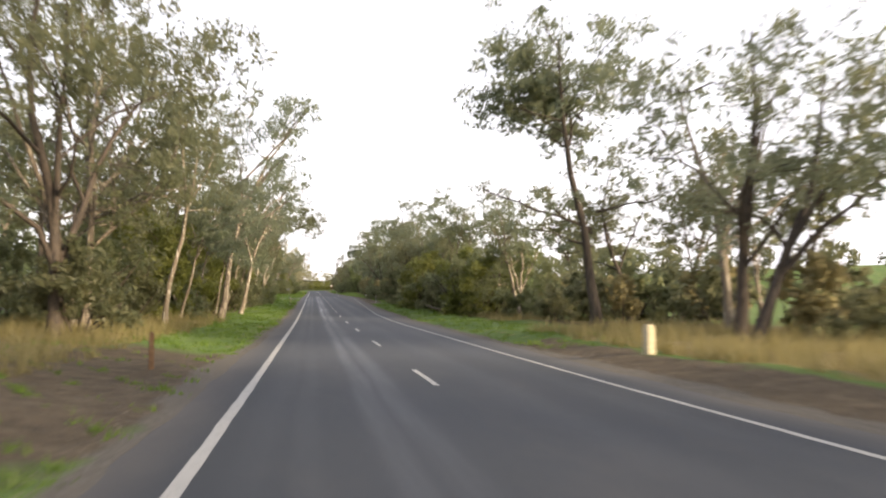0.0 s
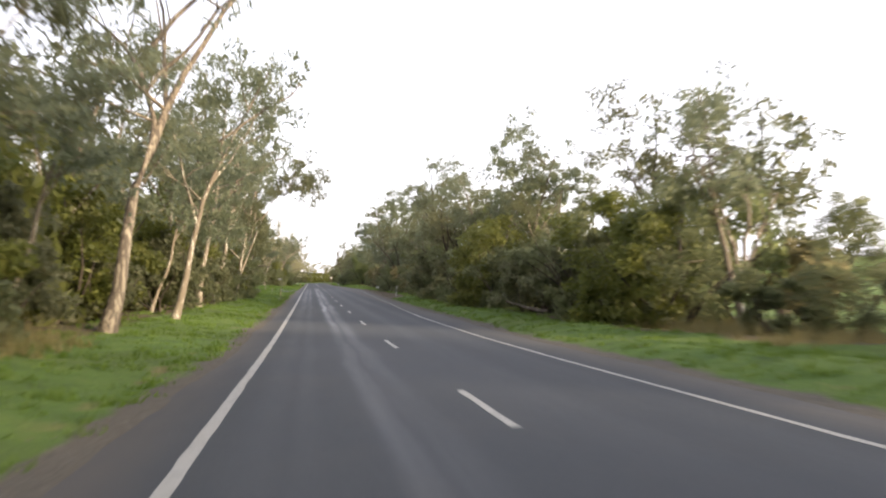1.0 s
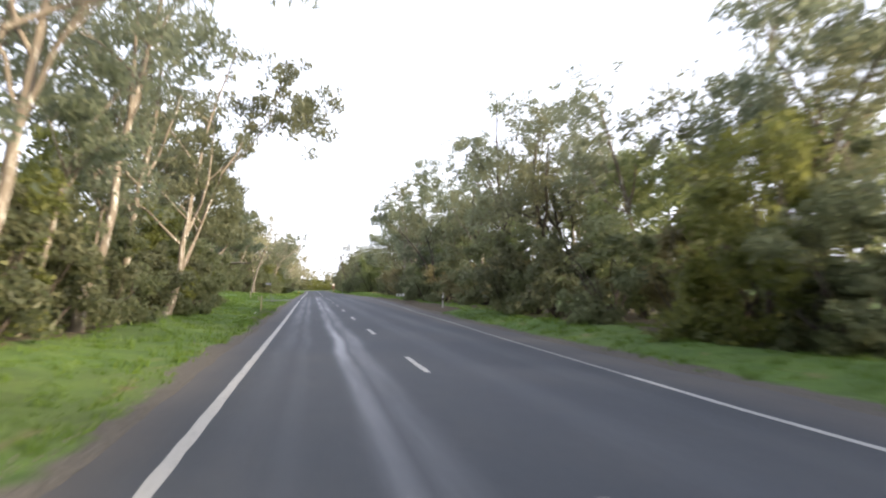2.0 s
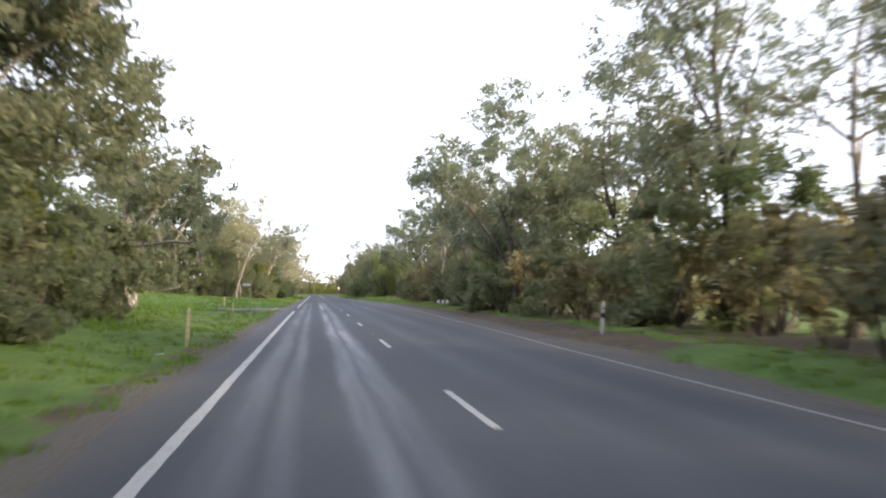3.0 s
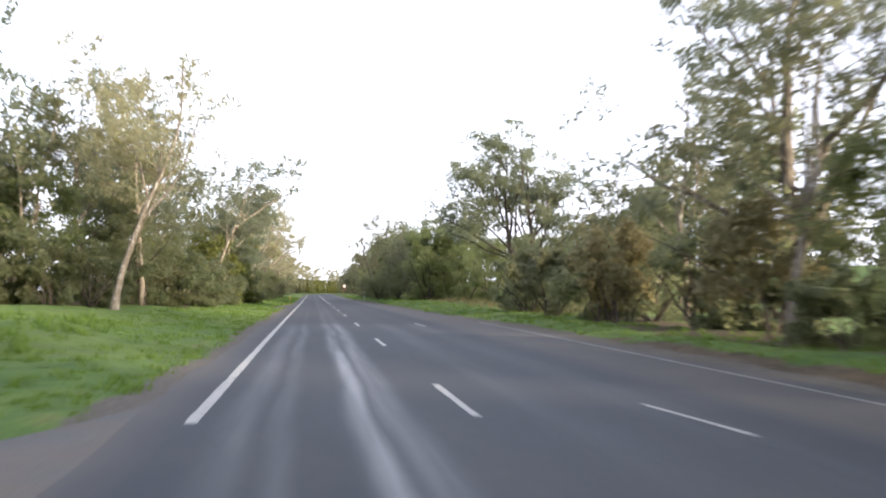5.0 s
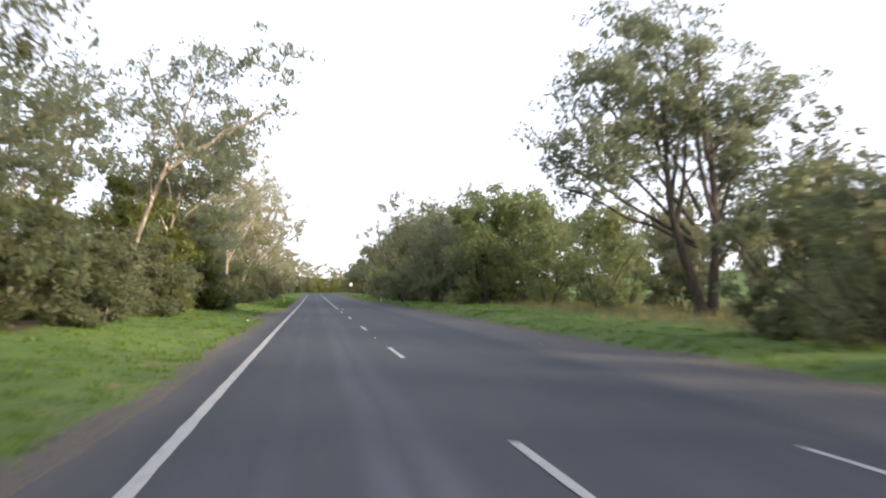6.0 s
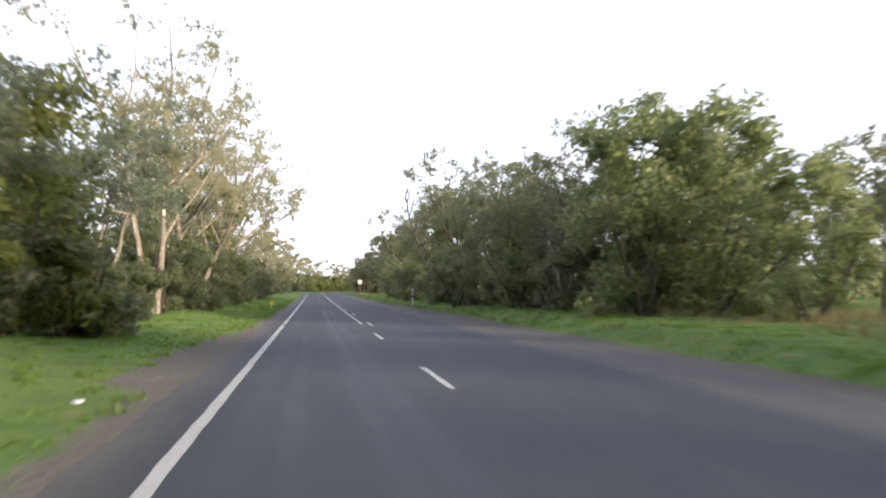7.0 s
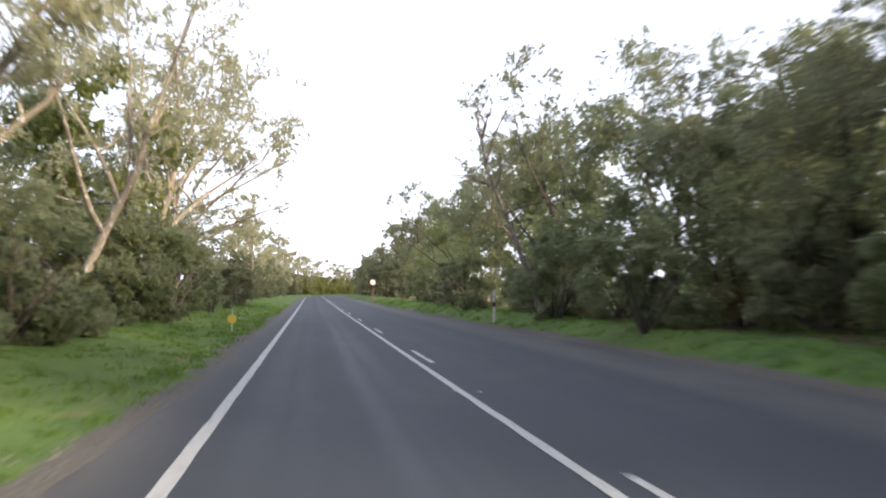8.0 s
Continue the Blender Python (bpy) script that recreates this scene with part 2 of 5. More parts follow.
def right_edge(y):
    y = np.asarray(y, float)
    w = np.interp(y, [-60, 0, 50, 75, 95, 130, 165, 172, 190, 240, 262, 300, 900], [4.3, 4.3, 4.75, 5.0, 5.3, 6.25, 6.8, 6.7, 5.8, 6.1, 5.5, 4.8, 4.5])
    return bend(y) + w + 0.06 * np.sin(y * 0.27) + 0.035 * np.sin(y * 1.21 + 2) + 0.02 * np.sin(y * 2.7)


def hump(v, a, b, soft):
    """1 between a and b, fading to 0 over soft."""
    v = np.asarray(v, float)
    return np.clip((v - a) / soft + 0.5, 0, 1) * np.clip((b - v) / soft + 0.5, 0, 1)


def side_road_half(x):
    """Half the width of the side road, flaring at its mouth."""
    return 2.3 + 4.2 * np.exp((np.asarray(x, float) + 4.4) / 1.6)


def clearing_rise(x, y):
    return 0.065 * np.clip(-8.0 - np.asarray(x, float), 0, 11) * hump(y, 100, 215, 22)


def ground_z(x, y):
    x, y = np.asarray(x, float), np.asarray(y, float)
    left = np.clip(left_edge(y) + 0.1 - x, 0, None)
    right = np.clip(x - right_edge(y), 0, None)
    z = road_z(y) - 0.035
    z = z + 0.004 * np.clip(left / 0.5, 0, 1) + 0.38 * np.clip((left - 1.0) / 4.0, 0, 1) * (1 - 1.2 * hump(y, 125, 150, 10))
    z = z + 0.004 * np.clip(right / 0.5, 0, 1) + (0.22 + 0.25 * hump(y, 200, 900, 30)) * np.clip((right - 0.2) / 1.3, 0, 1)
    z = z + ((0.03 + 0.04 * hump(y, 150, 420, 40)) * np.clip(x - 22, 0, 140) + 0.02 * np.clip(-x - 40, 0, 200)) * (1 - hump(y, 430, 5000, 60))
    z = z + clearing_rise(x, y)
    rough = np.clip((left + right) / 1.5, 0, 1)
    z = z + rough * (0.05 * np.sin(x * 1.3 + 0.4 * y) + 0.04 * np.sin(0.9 * y - 0.7 * x) + 0.03 * np.sin(2.3 * x + 1.9 * y))
    z = z - 0.45 * hump(x, -9.5, -5.8, 1.4) * hump(y, 130.5, 136.5, 1.6)
    under = hump(y - 138.6, -6.5, 6.5, 1.0) * hump(x, -340, -3, 1.0)
    flat = road_z(138.6) - 0.05 + 0.02 * np.clip(-x - 40, 0, 200) + clearing_rise(x, y)
    z = np.where(np.abs(y - 138.6) < side_road_half(np.minimum(x, -4.4)) + 0.5, z * (1 - under) + flat * under, z)
    return z


def mesh_of(name, verts, faces, material=None, smooth=False):
    me = bpy.data.meshes.new(name)
    me.from_pydata([tuple(v) for v in verts], [], [tuple(f) for f in faces])
    if material:
        me.materials.append(material)
    if smooth:
        me.polygons.foreach_set("use_smooth", [True] * len(me.polygons))
    me.update()
    return me


def grid(name, xs, ys, z_of, material):
    """A sheet over a grid of x and y."""
    gx, gy = np.meshgrid(xs, ys)
    gz = z_of(gx, gy)
    nx, ny = len(xs), len(ys)
    i = (np.arange(ny - 1)[:, None] * nx + np.arange(nx - 1)[None]).ravel()
    faces = np.stack([i, i + 1, i + nx + 1, i + nx], 1)
    me = mesh_of(name, np.stack([gx, gy, gz], -1).reshape(-1, 3).tolist(), faces.tolist(), material, True)
    return me, gx.ravel(), gy.ravel()


def part(name, mesh, parent, label=""):
    ob = new(name, mesh)
    ob.parent = parent
    if label:
        ob["label"] = label
    return ob


# ---- the ground ----
gxs = np.r_[[-3500, -1500, -700, -350, -200, -120, -80, -60], np.arange(-48, -12, 2.0), np.arange(-12, 12, 0.5), np.arange(12, 48, 2.0), np.arange(48, 100, 4.0), [100, 120, 200, 350, 700, 1500, 3500]]
gys = np.r_[[-2000, -700, -300, -150, -90], np.arange(-60, 330, 1.25), np.arange(330, 720, 6.0), [740, 800, 950, 1300, 2000, 3500]]
ground_mesh, vx, vy = grid("ground", gxs, gys, ground_z, GROUND)
dl, dr = np.clip(left_edge(vy) - vx, 0, None), np.clip(vx - right_edge(vy), 0, None)
wood_left = np.interp(vy, [-60, 55, 75, 95, 104, 112, 150, 168, 174, 186, 700], [-8.5, -8.2, -8.0, -8.5, -13, -24, -40, -30, -15, -9.5, -9.0])
wood_right = np.interp(vy, [-60, 30, 40, 90, 110, 165, 178, 200, 212, 700], [10.5, 10.5, 7.8, 8.0, 8.5, 8.5, 13.5, 14.5, 8.5, 8.0])
ux = vx - bend(vy)
ragged = 5 * np.sin(vy * 0.11) + 3 * np.sin(vy * 0.29 + 1) + 2 * np.sin(vy * 0.71)
woods = np.clip((wood_left - ux) / 1.5 + 0.3, 0, 1) * np.clip((ux + 33 + ragged) / 9, 0, 1) + np.clip((ux - wood_right) / 1.5 + 0.3, 0, 1) * np.clip((20 + 0.6 * ragged - ux) / 6, 0, 1) * (1 - hump(vy, 172, 226, 8))
gravel = np.clip(1.8 - dl / 0.27, 0, 1) * (ux < 0) + np.clip(1.7 - dr / 0.30, 0, 1) * (ux > 0) + hump(vx, -5.4, -4.0, 0.5) * hump(vy, 206, 220, 1.5)
dirt = 0.0 * vx
dirt = dirt + hump(vx, -9, -4, 1.5) * hump(vy, -7, 10, 4) * 0.8 + hump(vx, 4, 6.3, 1.2) * hump(vy, -16, 13, 5) * 0.85
dirt = dirt + hump(vx, 4.8, 7.6, 1) * hump(vy, 92, 158, 6) * 0.85 + hump(vx, -5.3, -4.2, 0.8) * hump(vy, 84, 105, 3) * 0.62
dirt = dirt + hump(vx, -8.8, -4, 1.2) * hump(vy, 128.5, 136, 2) * 0.85
straw = 0.42 * (hump(dl, 0.7, 1.3, 0.3) + hump(dr, 0.8, 1.3, 0.3)) + hump(vx, -16, -7.6, 1.5) * hump(vy, 2, 34, 8) * 0.7 + hump(vx, 6.7, 14, 1.5) * hump(vy, -14, 16, 5) * 0.8 + hump(vx, 11, 30, 3) * hump(vy, 185, 225, 8) * 0.42 + hump(vx, 8.6, 13, 1.5) * hump(vy, 33, 44, 4) * 0.75
for name, values in (("woods", woods), ("dirt", dirt), ("straw", straw), ("gravel", gravel)):
    ground_mesh.attributes.new(name, "FLOAT", "POINT").data.foreach_set("value", np.clip(values, 0, 1).astype(np.float32))
tagged(new("ground", ground_mesh), "grassy roadside ground with dirt, dry grass and leaf litter", "ground", kind="structure")


# ---- the road and its markings ----
def road_mesh():
    ys = np.r_[np.arange(-60, 330, 1.0), np.arange(330, 760, 5.0)]
    across = np.array([0.0, 0.006, 0.06, 0.15, 0.3, 0.45, 0.6, 0.75, 0.88, 0.94, 0.994, 1.0])
    le, re = left_edge(ys), right_edge(ys)
    x = le[:, None] + (re - le)[:, None] * across
    z = road_z(ys)[:, None] - 0.004 * np.abs(x - bend(ys)[:, None])
    z[:, 0] -= 0.034
    z[:, -1] -= 0.034
    z[:, 1] -= 0.019
    z[:, -2] -= 0.019
    n = len(across)
    v = np.stack([x, np.repeat(ys[:, None], n, 1), z], -1).reshape(-1, 3)
    i = (np.arange(len(ys) - 1)[:, None] * n + np.arange(n - 1)[None]).ravel()
    return mesh_of("road", v.tolist(), np.stack([i, i + 1, i + n + 1, i + n], 1).tolist(), ASPHALT)


road = tagged(new("road", road_mesh()), "straight grey two-lane asphalt road with polished wheel tracks", "road", kind="structure")


def strip(name, path, width, seed=0, lift=0.005, paint=None):
    """A painted line along a path of (x, y), with uneven edges."""
    rng = np.random.default_rng(seed)
    path = np.array(path, float)
    seg = np.r_[0, np.cumsum(np.hypot(*np.diff(path, axis=0).T))]
    n = max(4, int(seg[-1] / 0.5) + 1)
    d = np.linspace(0, seg[-1], n)
    p = np.stack([np.interp(d, seg, path[:, 0]), np.interp(d, seg, path[:, 1])], 1)
    way = np.gradient(p, axis=0)
    way /= np.linalg.norm(way, axis=1)[:, None]
    side = np.stack([way[:, 1], -way[:, 0]], 1)
    v = []
    for sign in (-0.5, 0.5):
        q = p + side * (sign * width + rng.normal(0, 0.005, (n, 1)))
        v.append(np.c_[q[:, 0] + bend(q[:, 1]), q[:, 1], road_z(q[:, 1]) - 0.004 * np.abs(q[:, 0]) + lift])
    v = np.concatenate(v)
    return mesh_of(name, v.tolist(), [(i, i + n, i + n + 1, i + 1) for i in range(n - 1)], paint or WHITE_PAINT)


for a, b in ((-60, 132.1), (144.1, 227.4), (228.4, 700)):
    part("edge_line", strip("edge_line", [(-3.3, a), (-3.3, b)], 0.15, 3), road, "solid white edge line")
part("edge_line", strip("edge_line", [(3.2, -60), (3.2, 30), (3.25, 55), (3.37, 59)], 0.11, 4), road, "thin white edge line")
part("edge_line", strip("edge_line", [(3.37, 59), (3.7, 70), (4.1, 80), (4.25, 88), (4.4, 96), (4.7, 104), (4.95, 118), (5.45, 132), (5.6, 145), (5.85, 160), (6.0, 172)], 0.10, 4, paint=WORN_PAINT), road, "thin worn grey-white edge line")
part("holding_line", strip("holding_line", [(-4.95, 140.8), (-4.85, 138.0), (-5.05, 135.0)], 0.14, 6, 0.03), road, "white holding line across the side road")
for k in range(-5, 19):
    y = 12 * k + (0.92 if k > 14 else 0.0)
    part("centre_dash", strip("centre_dash", [(0.0, y), (0.0, y + 3.25)], 0.11, 20 + k), road)
part("centre_line", strip("centre_line", [(0.03, 227.5), (0.09, 260), (0.06, 700)], 0.12, 5), road, "solid white centre line")
for k in range(30):
    y = 227.8 + 12 * k
    part("centre_dash", strip("centre_dash", [(0.37, y if k else 226.2), (0.37, y + (3.5 if k else 1.5))], 0.10, 60 + k), road)
part("turn_lane_dash", strip("turn_lane_dash", [(2.62, 142.4), (2.4, 144.7)], 0.09, 95), road)
part("turn_lane_dash", strip("turn_lane_dash", [(2.74, 167.4), (2.66, 170.6)], 0.09, 96), road)

k_side = Nodes("side_road_seal", 0.85)
SIDE_SEAL = k_side.done(k_side.mix(k_side.ramp(k_side.noise(1.3, 6), (0.4, 0.0), (0.65, 0.6)), k_side.ramp(k_side.noise(30, 4), (0.3, (0.085, 0.083, 0.078)), (0.7, (0.155, 0.15, 0.142))), (0.15, 0.12, 0.09)))
sx = -3.76 - np.r_[np.arange(0, 8, 0.4), np.arange(8, 60, 3.0), np.arange(60, 320, 8.0)]
half = side_road_half(sx)
sv = []
for x, h in zip(sx, half):
    for u in (-1.0, -0.985, -0.6, 0, 0.6, 0.985, 1.0):
        blend = min(1.0, (-3.76 - x) / 3.0)
        y = 138.6 + u * h
        z = (road_z(y) - 0.030) * (1 - blend) + (road_z(138.6) - 0.02 + 0.02 * max(0.0, -x - 40) + clearing_rise(x, y)) * blend
        sv.append((x, y + 0.1 * math.sin(x * 1.7 + u), z - (0.1 if abs(u) > 0.99 else 0)))
sf = [(7 * i + j, 7 * i + j + 1, 7 * i + j + 8, 7 * i + j + 7) for i in range(len(sx) - 1) for j in range(6)]
tagged(new("side_road", mesh_of("side_road", sv, sf, SIDE_SEAL, True)), "pale grey side road joining through a gap in the verge", "road", kind="structure")


# ---- how trees grow ----
def tube(path, radii, sides, verts, faces):
    """Adds a tapering branch along a path."""
    path = np.asarray(path, float)
    n = len(path)
    way = np.gradient(path, axis=0)
    way /= np.linalg.norm(way, axis=1)[:, None] + 1e-9
    ref = np.where(np.abs(way[:, 2:3]) > 0.9, [[1.0, 0, 0]], [[0, 0, 1.0]])
    u = np.cross(way, ref)
    u /= np.linalg.norm(u, axis=1)[:, None] + 1e-9
    w = np.cross(way, u)
    ang = np.linspace(0, 2 * np.pi, sides, endpoint=False)
    ring = path[:, None] + np.asarray(radii)[:, None, None] * (np.cos(ang)[None, :, None] * u[:, None] + np.sin(ang)[None, :, None] * w[:, None])
    base = len(verts)
    verts.extend(ring.reshape(-1, 3).tolist())
    for i in range(n - 1):
        for j in range(sides):
            a, b = base + i * sides + j, base + i * sides + (j + 1) % sides
            faces.append((a, b, b + sides, a + sides))


def wander(rng, start, way, length, steps, bend=0.25, rise=0.0):
    """A crooked path from start."""
    p, d = np.array(start, float), np.array(way, float)
    d /= np.linalg.norm(d)
    out = [p.copy()]
    for _ in range(steps):
        d = d + rng.normal(0, bend, 3) + np.array([0, 0, rise])
        d /= np.linalg.norm(d)
        p = p + d * length / steps
        out.append(p.copy())
    return np.array(out)


def leaf_mesh(name, centres, sizes, rng, material, long=0.22, wide=0.075, droop=0.5, spread=0.0):
    """Many separate pointed leaves; centres and sizes say where and how large."""
    n = len(centres)
    d = rng.normal(0, 1, (n, 3))
    d[:, 2] = d[:, 2] * (1 - 0.4 * droop) - droop
    d /= np.linalg.norm(d, axis=1)[:, None]
    s = np.cross(d, rng.normal(0, 1, (n, 3)))
    s /= np.linalg.norm(s, axis=1)[:, None] + 1e-9
    ll = (long * sizes)[:, None]
    ww = (wide * sizes)[:, None]
    foot = centres - d * ll * 0.5
    v = np.stack([foot + s * ww * 0.5, foot - s * ww * 0.5, centres + d * ll * 0.5], 1).reshape(-1, 3)
    me = bpy.data.meshes.new(name)
    me.vertices.add(3 * n)
    me.vertices.foreach_set("co", v.astype(np.float32).ravel())
    me.loops.add(3 * n)
    me.loops.foreach_set("vertex_index", np.arange(3 * n, dtype=np.int32))
    me.polygons.add(n)
    me.polygons.foreach_set("loop_start", np.arange(0, 3 * n, 3, dtype=np.int32))
    me.materials.append(material)
    me.update(calc_edges=True)
    return me


def puff(rng, n):
    """Points in a round puff, most of them near its outside."""
    d = rng.normal(0, 1, (n, 3))
    d /= np.linalg.norm(d, axis=1)[:, None] + 1e-9
    return d * (rng.uniform(0, 1, (n, 1)) ** 0.42)


def clump_points(rng, tips, reach, each, flat=0.65):
    """Leaves gathered in small puffs about the tips of twigs."""
    out, size = [], []
    for tip, r in zip(tips, reach):
        n = max(6, int(each * r * r * rng.uniform(0.7, 1.3)))
        k = max(3, int(4.2 * r))
        subs = tip + rng.normal(0, 0.52, (k, 3)) * r * np.array([1, 1, flat])
        wide = rng.uniform(0.30, 0.56, k) * r
        pick = rng.integers(0, k, n)
        out.append(subs[pick] + puff(rng, n) * wide[pick][:, None] * np.array([1, 1, 0.8]))
        size.append(rng.uniform(0.6, 1.35, n))
    return np.concatenate(out), np.concatenate(size)


def tree_thing(name, trunk_v, trunk_f, bark, leaves, label, category, group):
    root = new(name)
    part("trunk", mesh_of("trunk", trunk_v, trunk_f, bark, True), root)
    if leaves is not None:
        part("crown", leaves, root)
    return tagged(root, label, category, group)


def gum(seed, h, r, lean=(0.0, 0.0), bare=0.4, width=0.3, limbs=7, each=50, long=0.25, wide=0.10, bark=None, leaf=None, reach=1.0, flat=0.6, name="gum_tree", label="tall pale-barked gum tree with a thin open crown", group="roadside gums", bend=0.16, twin=False, leaders=2, arms=()):
    """A eucalypt: a crooked trunk that splits into rising leaders, limbs that fork twice, and clumps of hanging leaves at their ends."""
    rng = np.random.default_rng(seed)
    v, f, tips, reaches = [], [], [], []
    for stem in range(2 if twin else 1):
        side = (stem - 0.5) * 0.6 if twin else 0.0
        way = np.array([lean[0] / h + side * 0.5, lean[1] / h, 1.0])
        trunk = wander(rng, (side * r * 2.2, 0, -0.3), way, h * 0.88, 11, bend * 0.5, 0.02)
        t = np.linspace(0, 1, len(trunk))
        trunk[:, 0] += r * 1.3 * np.sin(5 * t + seed) * t
        trunk[:, 1] += r * 1.3 * np.cos(4 * t + seed) * t
        rad = r * (1 - 0.84 * t) * (1 + 0.6 * np.exp(-t * 18))
        tube(trunk, rad, 9, v, f)
        first = max(2, int(bare * 10))
        stems = [(trunk[first:], rad[first:])]
        for k in range(leaders):
            at = min(first + k, len(trunk) - 4)
            az = rng.uniform(0, 2 * np.pi)
            s = rng.uniform(0.35, 0.7)
            lead = wander(rng, trunk[at], (math.cos(az) * s + way[0] * 0.5, math.sin(az) * s, 1.0), h * (0.92 - bare) * rng.uniform(0.65, 0.9), 7, bend * 0.8, 0.05)
            lr = np.linspace(rad[at] * 0.72, rad[at] * 0.15, 8)
            tube(lead, lr, 7, v, f)
            stems.append((lead, lr))
        many = limbs if not twin else max(4, limbs // 2 + 1)
        for i in range(many):
            path, pr = stems[i % len(stems)]
            at = (i // len(stems) + rng.uniform(0.2, 0.95)) / (many / len(stems) + 0.3)
            k0 = min(int(at * (len(path) - 1)), len(path) - 2)
            p, lr = path[k0], pr[k0] * 0.6
            az = rng.uniform(0, 2 * np.pi)
            length = h * width * rng.uniform(0.6, 1.1) * (1.1 - 0.4 * at)
            limb = wander(rng, p, (math.cos(az), math.sin(az), rng.uniform(0.3, 1.2)), length, 5, 0.25, 0.03)
            tube(limb, np.linspace(lr, lr * 0.3, 6), 5, v, f)
            for j in range(rng.integers(3, 5)):
                q = limb[rng.integers(2, 6)]
                a2 = az + rng.normal(0, 0.9)
                twig = wander(rng, q, (math.cos(a2), math.sin(a2), rng.uniform(0.1, 1.0)), length * rng.uniform(0.35, 0.65), 4, 0.28, 0.0)
                tube(twig, np.linspace(lr * 0.4, lr * 0.1, 5), 3, v, f)
                tips += [twig[-1], twig[2]]
                reaches += [rng.uniform(0.75, 1.25) * reach, rng.uniform(0.4, 0.8) * reach]
            tips.append(limb[-1])
            reaches.append(rng.uniform(0.7, 1.2) * reach)
        for path, pr in stems:
            tips += [path[-1], path[-2]]
            reaches += [rng.uniform(0.8, 1.2) * reach, rng.uniform(0.6, 1.0) * reach]
    for start, end, thick, leafy in arms:
        s = np.linspace(0, 1, 7)[:, None]
        arm = np.array(start) * (1 - s) + np.array(end) * s + rng.normal(0, 0.09, (7, 3)) * np.sqrt(s)
        tube(arm, np.linspace(thick, thick * 0.45, 7), 7, v, f)
        for j in range(7 if leafy > 1.25 else 3):
            twig = wander(rng, arm[3 + j % 4], rng.normal(0, 0.5, 3) + np.array([0, 0, 1.2]), rng.uniform(0.8, 1.6), 4, 0.3, 0.0)
            tube(twig, np.linspace(thick * 0.35, thick * 0.12, 5), 5, v, f)
            if leafy:
                tips += [twig[-1], arm[4 + j % 3] + rng.normal(0, 0.5 * leafy, 3)]
                reaches += [leafy * rng.uniform(0.7, 1.1), leafy * 0.7]
    pts, sizes = clump_points(rng, tips, reaches, each * (2.9 if long < 0.3 else 1.5 if long < 0.5 else 1.2), flat)
    return tree_thing(name, v, f, bark or BARK_PALE, leaf_mesh("crown", pts, sizes, rng, leaf or LEAF_GUM, long, wide, 0.7), label, "tree", group)


def bush(seed, h, w, count=2600, long=0.22, wide=0.105, leaf=None, low=0.0, name="shrub", label="dense dark olive roadside shrub", group="roadside scrub", bark=None, lumps=16, category="shrub", stems=6):
    """A shrub or a low dense tree: stems from the foot, and a lumpy mass of leaves with gaps."""
    rng = np.random.default_rng(seed)
    count = int(count * (2.05 if long < 0.3 else 0.75 if long < 0.5 else 1.2))
    v, f = [], []
    for i in range(stems):
        az = rng.uniform(0, 2 * np.pi)
        stem = wander(rng, (0.12 * math.cos(az), 0.12 * math.sin(az), -0.2), (math.cos(az) * 0.5, math.sin(az) * 0.5, 1.0), h * rng.uniform(0.6, 0.9), 5, 0.2, 0.04)
        tube(stem, np.linspace(0.011 * h + 0.018, 0.01, 6), 5, v, f)
    lump = []
    for i in range(lumps):
        a, u = rng.uniform(0, 2 * np.pi), rng.uniform(0, 1)
        z = low + (1 - low) * u
        ring = math.sqrt(max(0.05, 1 - (abs(z - 0.38) / 0.68) ** 2)) * rng.uniform(0.35, 1.0)
        lump.append((math.cos(a) * ring * w * 0.5, math.sin(a) * ring * w * 0.5, z * h * rng.uniform(0.85, 1.02)))
    lump = np.array(lump)
    plump = rng.uniform(0.13, 0.24, lumps) * min(w, h)
    subs = lump[:, None] + puff(rng, lumps * 4).reshape(lumps, 4, 3) * plump[:, None, None]
    which, sub = rng.integers(0, lumps, count), rng.integers(0, 4, count)
    c = subs[which, sub] + puff(rng, count) * (plump[which] * rng.uniform(0.45, 0.8, lumps)[which])[:, None] * np.array([1, 1, 0.8])
    c[:, 2] = np.abs(c[:, 2] - 0.05) + 0.05
    return tree_thing(name, v, f, bark or BARK_DARK, leaf_mesh("crown", c, rng.uniform(0.6, 1.4, count), rng, leaf or LEAF_OLIVE, long, wide, 0.25), label, category, group)


def dead_tree(seed, h, r, lean=(0, 0), label="bare dead grey tree with broken limbs"):
    rng = np.random.default_rng(seed)
    v, f = [], []
    trunk = wander(rng, (0, 0, -0.3), (lean[0] / h, lean[1] / h, 1), h, 8, 0.08, 0.02)
    tube(trunk, np.linspace(r, r * 0.25, 9), 8, v, f)
    for i in range(9):
        p = trunk[rng.integers(3, 9)]
        a = rng.uniform(0, 6.28)
        limb = wander(rng, p, (math.cos(a), math.sin(a), rng.uniform(0.2, 1.2)), h * rng.uniform(0.15, 0.4), 5, 0.3, 0.02)
        tube(limb, np.linspace(r * 0.4, 0.015, 6), 5, v, f)
        for j in range(2):
            tw = wander(rng, limb[rng.integers(2, 5)], rng.normal(0, 1, 3) + [0, 0, 0.4], h * 0.1, 3, 0.3)
            tube(tw, np.linspace(r * 0.12, 0.008, 4), 4, v, f)
    return tree_thing("dead_tree", v, f, DEAD_WOOD, None, label, "tree", "")


def stand(ob, x, y, turn=0.0, size=1.0, sink=0.05):
    ob.matrix_world = pose(x, y, float(ground_z(x, y)) - sink, 0, 0, turn) @ Matrix.Diagonal((size, size, size, 1))
    return ob


